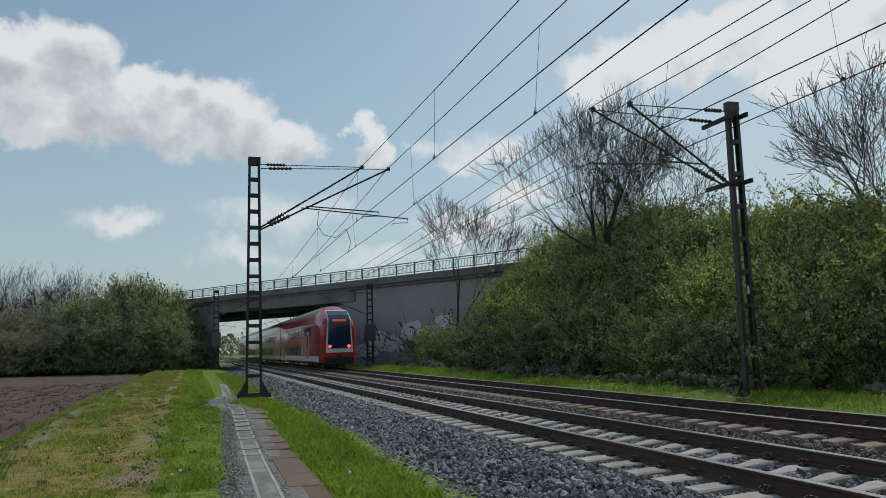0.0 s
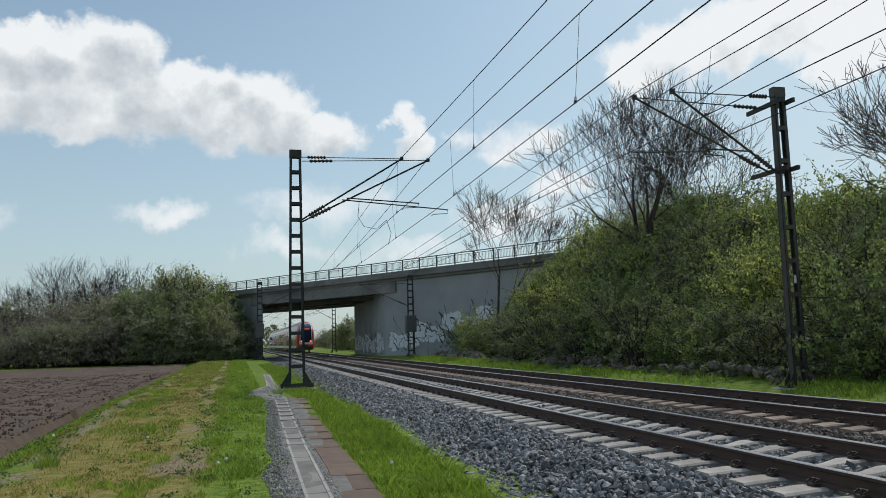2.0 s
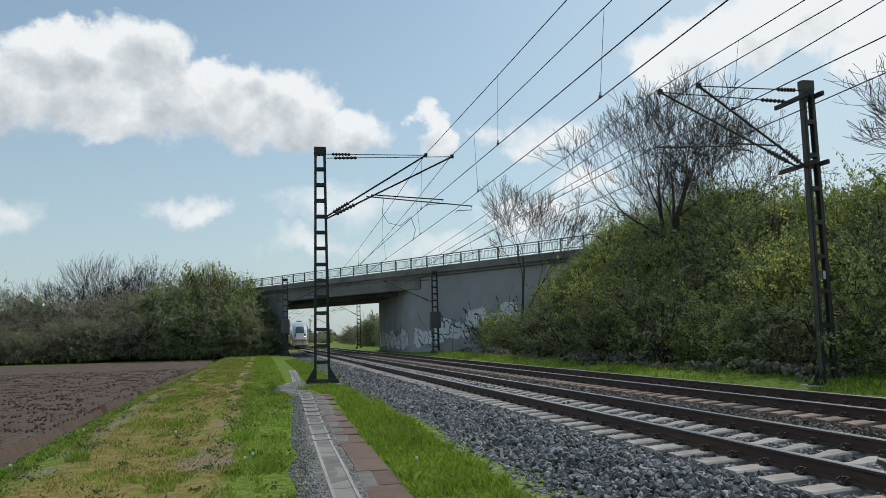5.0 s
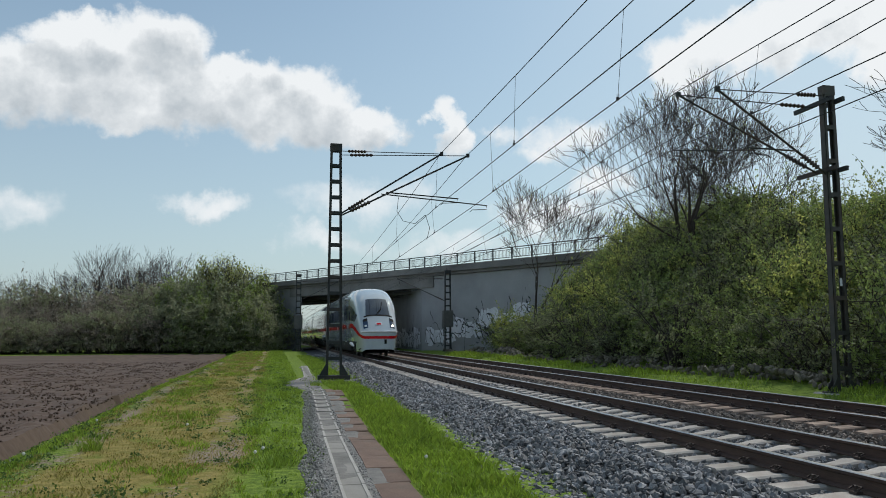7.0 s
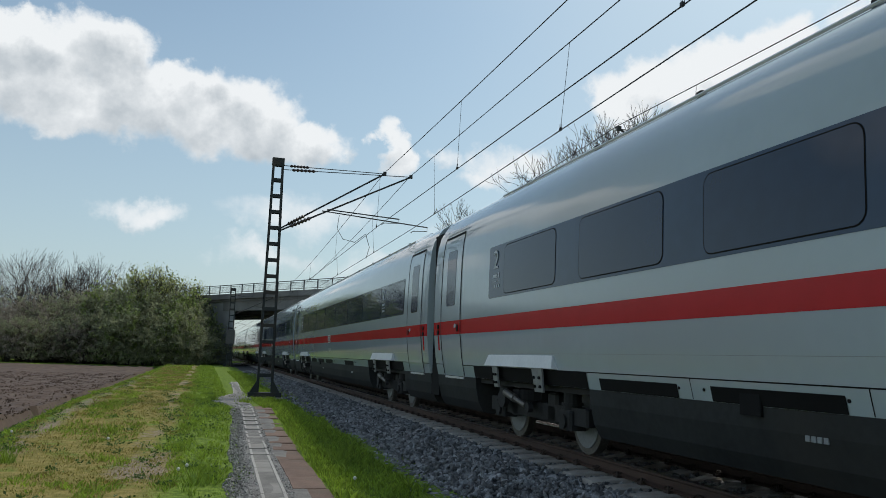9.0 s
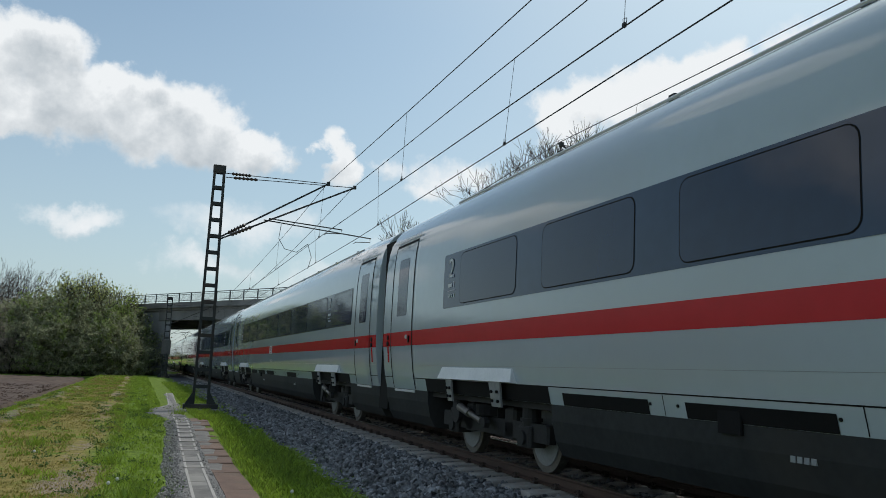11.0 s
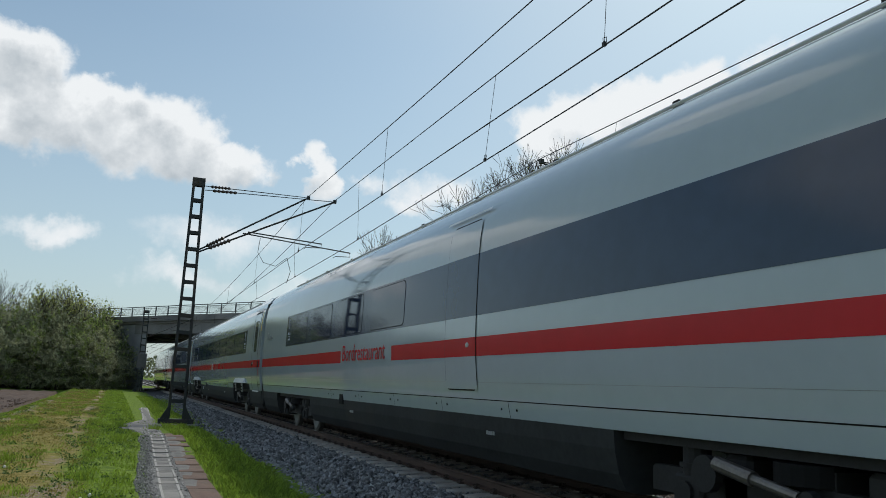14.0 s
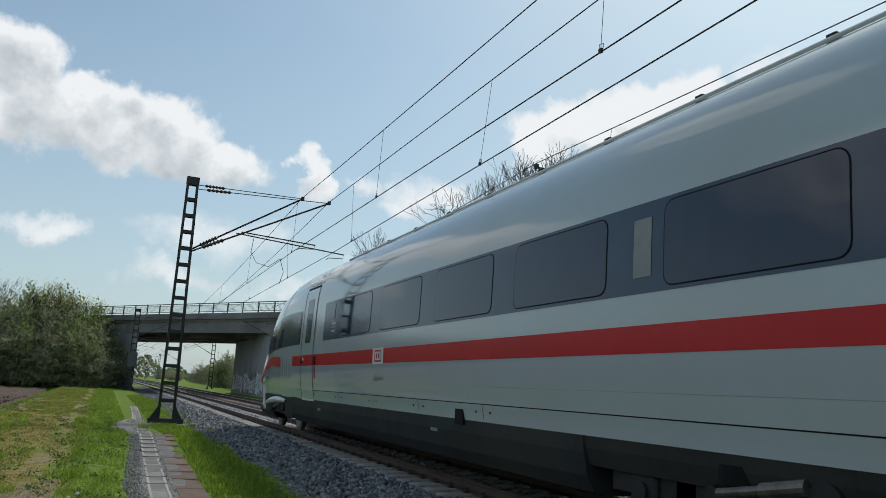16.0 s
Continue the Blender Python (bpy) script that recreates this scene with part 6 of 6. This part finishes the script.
def head_car(numbered=True):
    """The end car: gangway end at y = 0, nose tip at y = -HEAD."""
    ca = thing("train_power_car", "white streamlined end car with sloping windscreen and red band", "train coach", "coaches of the white train")
    s_of = lambda y: y + HEAD
    ss = [0.0, 0.05, 0.10, 0.2, 0.35, 0.5, 0.6, 0.75, 0.95, 1.2, 1.5, 1.75, 2.0, 2.2, 2.4, 2.7, 3.0, 3.4, 3.8, 4.2, 4.5, 5.0, 5.5, 6.0, 6.5, 7.0, 12, 18, 24, HEAD - 0.28]
    rows = []
    for s in ss:
        sec = section(s)
        low = [(x * 0.97, 0.36 + 0.12 * max(0, 1 - s / 0.3)) if s < 2.1 else (sec[0][0] * 0.999, 0.93) for x, z in sec[:1]]
        ring = low + sec
        rows.append([(-x, -HEAD + s, z) for x, z in ring] + [(x, -HEAD + s, z) for x, z in ring[::-1]][1:])
    sh = Shape().grid(rows, flip=True)
    n = len(rows[0])
    sh.add(rows[-1], [tuple(range(n))])
    mid = [(x * 0.62, y - 0.06, 0.7 + (z - 0.7) * 0.95) for x, y, z in rows[0]]
    sh.grid([mid, rows[0]], flip=True)
    sh.add(mid, [tuple(range(n))])
    part("body", sh, M["white"], ca, smooth=True)
    for a, b in ((-HEAD + 6.2, -7.3), (-2.9, -0.28)):
        skirt_run(ca, a, b)
    # lower valance under the cab
    s2 = Shape().grid([[(sg * lerp_rows(NOSE, s)[0] * 0.95, -HEAD + s, 0.55 - 0.1 * (s > 0.5)) for sg in (-1, 1)] + [(sg * lerp_rows(NOSE, s)[0] * 0.85, -HEAD + s, 0.28) for sg in (1, -1)] for s in (0.15, 0.5, 1.0, 2.0, 4.0)])
    part("valance", s2, M["dark"], ca)
    for y in (-5.1, -HEAD + 4.0):
        bogie(ca, y, False)
    common(ca, -HEAD + 7.0, -0.28, "2")
    for side in (-1, 1):
        part("cab_skirt", Shape().grid([[(side * 1.285, -HEAD + q, 0.96), (side * 1.26, -HEAD + q, 0.80), (side * 1.20, -HEAD + q, 0.62 if 2.9 < q < 5.2 else 0.38)] for q in (2.2, 2.6, 2.9, 3.2, 4.9, 5.3, 6.2)], flip=side < 0), M["skirt"], ca, "dark grey skirt round the bogie")
        for f0, f1 in ((-HEAD + 5.35, -HEAD + 2.45), (-3.75, -6.55))[:2 if numbered else 1]:
            rows = []
            for t in np.linspace(0.0, 1.0, 22):
                h = 0.10 * max(0.02, math.sin(math.pi * min(1.0, t * 0.92 + 0.04))) ** 0.55
                zc = 0.80 + 0.04 * math.sin(math.pi * t) - 0.16 * t * t
                rows.append([(side * (1.27 + 0.15 * (h / 0.10) * math.sin(math.pi * k / 7)), f0 + (f1 - f0) * t, zc - h * math.cos(math.pi * k / 7)) for k in range(8)])
            part("fairing", Shape().grid(rows), M["silver"], ca, "polished lens-shaped bogie fairing", smooth=True)
        part("rear_skirt", Shape().grid([[(side * 1.285, q, 0.96), (side * 1.26, q, 0.80), (side * 1.20, q, 0.62)] for q in (-7.3, -5.1, -2.9)], flip=side < 0), M["skirt"], ca, "dark grey skirt round the bogie")
        part("red_band", side_panel(Shape(), flat_cols(-HEAD + 6.45, -0.28, 1.765, 2.035), 0.003, side, nz=2), M["red"], ca)
        cols = [(-HEAD + s, a, b) for s, a, b in ((4.75, 1.75, 2.03), (4.0, 1.79, 2.07), (3.3, 1.80, 2.08), (2.6, 1.74, 2.01), (1.9, 1.60, 1.86), (1.3, 1.45, 1.69), (0.8, 1.32, 1.54), (0.45, 1.22, 1.42), (0.2, 1.15, 1.34), (0.05, 1.12, 1.30), (0.0, 1.11, 1.29))]
        fine = [tuple(p + (q - p) * k / 4 for p, q in zip(a, b)) for a, b in zip(cols, cols[1:]) for k in range(4)] + [cols[-1]]
        part("red_band", side_panel(Shape(), fine, 0.014, side, s_of, nz=4), M["red"], ca)
        # cab side window running to a point
        cols = [(-HEAD + s, a, b) for s, a, b in ((7.25, 2.33, 3.22), (6.4, 2.33, 3.24), (5.4, 2.32, 3.25), (4.6, 2.30, 3.23), (3.9, 2.27, 3.17), (3.2, 2.23, 3.04), (2.7, 2.20, 2.90), (2.25, 2.17, 2.74), (2.0, 2.22, 2.66), (1.68, 2.56, 2.58))]
        part("cab_window", side_panel(Shape(), cols, 0.007, side, s_of, nz=6), M["band"], ca, smooth=True)
        part("pane", side_panel(Shape(), rounded(-HEAD + 6.2, -HEAD + 7.2, 2.40, 3.18, 0.1), 0.012, side, s_of, nz=6), M["glass"], ca)
        part("pane", side_panel(Shape(), rounded(-HEAD + 2.75, -HEAD + 3.45, 2.30, 2.92, 0.05), 0.013, side, s_of, nz=6), M["glass"], ca)
        part("drop_window", side_panel(Shape(), [(-HEAD + 4.75, 2.36, 2.90), (-HEAD + 4.55, 2.35, 2.78), (-HEAD + 4.1, 2.33, 2.50)], 0.014, side, s_of, nz=3), M["rubber"], ca)
        # slanting joint of the nose module
        cols = [(5.2, 4.20), (5.1, 3.85), (4.7, 3.40), (4.1, 2.9), (3.4, 2.3), (2.9, 1.75), (2.5, 1.35), (2.35, 0.97)]
        s3 = Shape()
        for (sa, za), (sb, zb) in zip(cols, cols[1:]):
            pts = [(side * (x_at(sa, za) + 0.022), -HEAD + sa, za), (side * (x_at(sa + 0.05, za) + 0.022), -HEAD + sa + 0.05, za),
                   (side * (x_at(sb + 0.05, zb) + 0.022), -HEAD + sb + 0.05, zb), (side * (x_at(sb, zb) + 0.022), -HEAD + sb, zb)]
            s3.add(pts, [(0, 1, 2, 3)])
        part("joint", s3, M["rubber"], ca)
        door(ca, -HEAD + 8.15, side, 1)
        door(ca, -1.48, side, 1)
        if numbered:
            window_band(ca, -HEAD + 9.7, -3.7, side, (-5.45, -8.15, -10.85, -13.55, -16.25), "2", (-17.85, -4.03))
        else:
            window_band(ca, -HEAD + 9.7, -3.4, side, (-4.75, -7.75, -10.45, -13.15, -15.85), "1", (-17.6,))
        logo_box(ca, -14.2, side)
        part("notice", side_panel(Shape(), flat_cols(-6.94 + 0.69 * (not numbered), -6.66 + 0.69 * (not numbered), 2.50, 3.08), 0.009, side, nz=3), M["roof_grey"], ca, "pale notice between two windows")
        # the grey mark and number as plain bars
        s4 = Shape()
        for y0, y1, z0, z1 in ((4.88, 5.0, 1.42, 2.02), (5.2, 5.34, 1.42, 2.02), (5.47, 5.6, 1.42, 2.02), (5.8, 5.94, 1.42, 2.02), (6.1, 6.23, 1.42, 2.02)):
            yy = (-HEAD + y0, -HEAD + y1) if side > 0 else (-HEAD + 11.13 - y1, -HEAD + 11.13 - y0)
            side_panel(s4, flat_cols(yy[0], yy[1], z0, z1), 0.004, side, s_of, nz=2)
        part("grey_mark", s4, M["grey_print"], ca, "grey mark in plain bars")
        s5 = Shape()
        for k in range(4):
            side_panel(s5, flat_cols(-HEAD + 3.1 + k * 0.12, -HEAD + 3.19 + k * 0.12, 1.45, 1.62), 0.004, side, s_of, nz=2)
        part("number_bars", s5, M["grey_print"], ca)

    part("gangway", Shape().box(-1.255, 1.255, -0.30, 0.30, 0.52, 3.98).box(-0.98, 0.98, -0.30, 0.30, 3.9, 4.24), M["rubber"], ca, "black ribbed gangway between coaches")

    def front_panel(s0, s1, xa, xb, off, nu=9, nv=7, taper=1.0):
        rows = []
        for j in range(nv + 1):
            s = s0 + (s1 - s0) * j / nv
            k = 1 + (taper - 1) * j / nv
            rows.append([(x * k, -HEAD + s - off * 0.8, z_at(s, x * k) + off) for x in np.linspace(xa, xb, nu)])
        return Shape().grid(rows)

    part("windscreen", front_panel(0.98, 2.05, -0.74, 0.74, 0.012, taper=0.86), M["screen"], ca, "large sloping windscreen", smooth=True)
    part("screen_edge", front_panel(0.90, 0.99, -0.86, 0.86, 0.010, nv=2), M["rubber"], ca)
    part("wiper", Shape().tube([(-0.05, -HEAD + 1.0, z_at(1.0, 0) + 0.06), (0.22, -HEAD + 1.25, z_at(1.25, 0.2) + 0.06), (0.32, -HEAD + 1.7, z_at(1.7, 0.3) + 0.06)], 0.025, 6), M["rubber"], ca)
    for sg in (-1, 1):
        lo, hi = sorted((sg * 0.66, sg * 0.94))
        hl = part("headlight", front_panel(0.20, 0.80, lo, hi, 0.012, nu=4), M["band"], ca, "dark headlight panel")
        part("lens", Shape().disc((sg * 0.80, -HEAD + 0.30, z_at(0.30, 0.80) + 0.03), (0, -0.8, 0.6), 0.075, 0.05, 16), M["lamp"] if sg > 0 else M["silver"], hl)
        part("grille", front_panel(0.62, 0.78, lo + 0.03, hi - 0.03, 0.02, nu=4, nv=2), M["rubber"], hl)
    # ridge of the nose as a silver bar, its highlight put into the colour
    lp = [(-1.06, 0.16), (-0.98, 0.04), (-0.8, -0.03), (-0.4, -0.09), (0, -0.11), (0.4, -0.09), (0.8, -0.03), (0.98, 0.04), (1.06, 0.16)]
    part("nose_lip", Shape().tube([(x, -HEAD + y + 0.02, 1.54) for x, y in lp], 0.05, 8), M["silver"], ca, "rounded lip across the nose, pale silver for its highlight", smooth=True)
    rows = [[(x, -HEAD - 0.068, z) for x in np.linspace(-0.60, 0.60, 5)] for z in (1.12, 1.20, 1.28)]
    rows = [[(-0.87, -HEAD - 0.004, r[0][2])] + r + [(0.87, -HEAD - 0.004, r[0][2])] for r in rows]
    part("red_band", Shape().grid(rows), M["red"], ca)
    mk = part("mark", front_panel(0.30, 0.48, -0.2, 0.2, 0.012, nu=3, nv=2), M["white_print"], ca, "small red-framed mark")
    part("mark_frame", front_panel(0.34, 0.44, -0.14, 0.14, 0.016, nu=3, nv=2), M["red"], mk)
    part("coupler_hatch", Shape().box(0.28, 0.42, -HEAD - 0.08, -HEAD + 0.05, 0.82, 1.08), M["rubber"], ca)
    return ca


# ---------------------------------------------------------------- red double-deck train
RP = [(1.30, 0.45), (1.38, 0.7), (1.39, 1.0), (1.39, 2.8), (1.36, 3.4), (1.22, 3.9), (0.98, 4.3), (0.6, 4.54), (0.0, 4.62)]


def red_coach(end):
    ca = thing("double_deck_coach", "red double-deck regional train coach with dark windows", "train coach", "coaches of the red train")
    L2 = 13.2
    ring = [(-x, z) for x, z in RP] + [(x, z) for x, z in RP[::-1]][1:]
    rows = []
    for y in (-L2, -L2 + 0.15, -L2 + 0.5, -L2 + 1.1, -L2 + 2.0, -L2 + 3, 0, L2):
        s = y + L2
        k = 1.0 if not end else min(1.0, 0.80 + 0.14 * (s / 0.5) if s < 0.5 else 0.94 + 0.06 * (s - 0.5) / 1.5)
        t = 1.0 if not end else min(1.0, 0.60 + 0.40 * (max(0, s) / 3.0) ** 0.55)
        rows.append([(x * k, y, z if z < 1.5 else 1.5 + (z - 1.5) * t) for x, z in ring])
    s = Shape().grid(rows, flip=True)
    n = len(ring)
    for r, fl in ((rows[0], 1), (rows[-1], -1)):
        s.add(r, [tuple(range(n))[::fl]])
    part("body", s, M["db_red"], ca, smooth=not end)
    part("roof", Shape().grid([[(-1.14, y, 4.08), (-0.99, y, 4.32), (-0.6, y, 4.565), (0, y, 4.645), (0.6, y, 4.565), (0.99, y, 4.32), (1.14, y, 4.08)] for y in (-L2 + (3.2 if end else 0.05), 0, L2 - 0.05)], flip=True), M["roof_grey"], ca)
    for side in (-1, 1):
        x = side * 1.395
        part("sill_band", Shape().box(x - 0.008, x + 0.008, -L2 + 0.6, L2, 0.55, 0.92), M["silver"], ca, "pale grey sill band")
        part("upper_line", Shape().box(side * 1.372 - 0.02, side * 1.372 + 0.02, -L2 + 2.5, L2, 3.22, 3.30), M["silver"], ca)
        for z0, z1, y0 in ((1.05, 1.75, -4.5), (2.45, 3.10, -8.6)):
            y = y0
            while y < 8.5:
                part("window", Shape().box(x - 0.012, x + 0.012, y, y + 1.5, z0, z1, bev=0.01), M["glass"], ca)
                y += 1.85
        for y in (-7.0, 9.8):
            dr = part("door", Shape().box(x - 0.014, x + 0.014, y - 0.65, y + 0.65, 0.7, 2.75), M["silver"], ca)
            part("door_leaf", Shape().box(x - 0.02, x + 0.02, y - 0.58, y + 0.58, 0.76, 2.68), M["db_red"], dr)
            part("door_window", Shape().box(x - 0.025, x + 0.025, y - 0.4, y + 0.4, 1.6, 2.5), M["glass"], dr)
    for y in (-9.4, 9.4):
        b = part("bogie", Shape().box(-1.15, 1.15, y - 1.6, y + 1.6, 0.35, 0.62, bev=0.04), M["dark"], ca)
        for dy in (-1.25, 1.25):
            for sx in (-1, 1):
                part("wheel", Shape().disc((sx * 0.75, y + dy, 0.46), (1, 0, 0), 0.46, 0.13, 20), M["wheel"], b)
    part("underframe", Shape().box(-1.2, 1.2, -7.5, 7.5, 0.3, 0.5), M["dark"], ca)
    if not end:
        part("gangway", Shape().box(-0.9, 0.9, -L2 - 0.25, -L2 + 0.02, 0.8, 4.0), M["rubber"], ca)
    part("gangway", Shape().box(-0.9, 0.9, L2 - 0.02, L2 + 0.25, 0.8, 4.0), M["rubber"], ca)
    if end:
        f = -L2

        def fx(z):
            return f + 0.0 if z < 1.7 else f + 3.0 * max(0.0, ((z - 1.5) / 3.12 - 0.60) / 0.40) ** 1.82

        def face(z0, z1, w0, w1, off, nz=8):
            return Shape().grid([[(x * (w0 + (w1 - w0) * k / nz), fx(z0 + (z1 - z0) * k / nz) - off, z0 + (z1 - z0) * k / nz + off * 0.3) for x in (-1, -0.5, 0, 0.5, 1)] for k in range(nz + 1)])
        part("front_surround", face(1.15, 4.22, 0.98, 0.80, 0.05), M["silver"], ca, "pale surround of the cab front")
        part("windscreen", face(1.42, 4.15, 0.84, 0.74, 0.09), M["glass"], ca, "black cab front with windscreen")
        part("destination_display", face(3.32, 3.47, 0.50, 0.50, 0.13, 2), M["display"], ca, "lit orange destination display")
        part("lower_apron", Shape().box(-1.05, 1.05, f - 0.05, f + 0.5, 0.35, 0.85, bev=0.08), M["dark"], ca)
        part("coupler", Shape().tube([(0, f + 0.2, 0.95), (0, f - 0.5, 0.95)], 0.13, 8), M["dark"], ca)
        for sg in (-1, 1):
            part("tail_light", Shape().disc((sg * 0.68, f - 0.10, 1.60), (0, 1, 0), 0.11, 0.05, 14), M["tail"], ca, "glowing red tail light")
    return ca


# ---------------------------------------------------------------- put the trains on the rails
HEAD_CAR = head_car()
COACHES = [HEAD_CAR]
plain_2, plain_1 = middle_car("2"), middle_car("1")
special = {7: middle_car("2", covered=False), 8: middle_car("2", "pantograph"), 9: middle_car("2", "restaurant", False), 1: plain_2, 10: plain_1, 11: middle_car("1", covered=False)}
for k in range(1, 12):
    COACHES.append(special[k] if k in special else copy_thing(plain_1 if k > 9 else plain_2, pose(0, 0, 0)))
COACHES.append(head_car(False))
RED_END = red_coach(True)
RED_MID = red_coach(False)
RED = [RED_END, RED_MID, copy_thing(RED_MID, pose(0, 0, 0)), copy_thing(RED_END, pose(0, 0, 0))]

# place of the first coupling of the white train, seconds and metres along the line
GAP = [(0.0, 381.5), (4.0, 206.7), (6.5, 97.6), (7.0, 76.0), (7.5, 54.0), (8.0, 31.9), (8.5, 10.1), (9.0, -11.8), (9.5, -33.0), (10.0, -54.9), (12.5, -164.3),
       (14.5, -252.2), (15.0, -273.9), (15.5, -294.9), (16.0, -316.0)]


def along_line(rows, t):
    return lerp_rows(rows, t)[0]


def motions():
    times = [k * 0.5 for k in range(33)]
    for i, ca in enumerate(COACHES):
        if i == 0:
            off, turn = 0.0, 0
        elif i == 12:
            off, turn = CAR * 11, 180
        else:
            off, turn = CAR * (i - 0.5), 0
        walk(ca, [(t, pose(NEAR_C, along_line(GAP, t) + off, 0, 0, 0, turn)) for t in times])
    for i, ca in enumerate(RED):
        off = 13.2 + 26.8 * i
        walk(ca, [(t, pose(FAR_C, 57.0 + 32.0 * t + off, 0, 0, 0, 180 if i == 3 else 0)) for t in times])


motions()
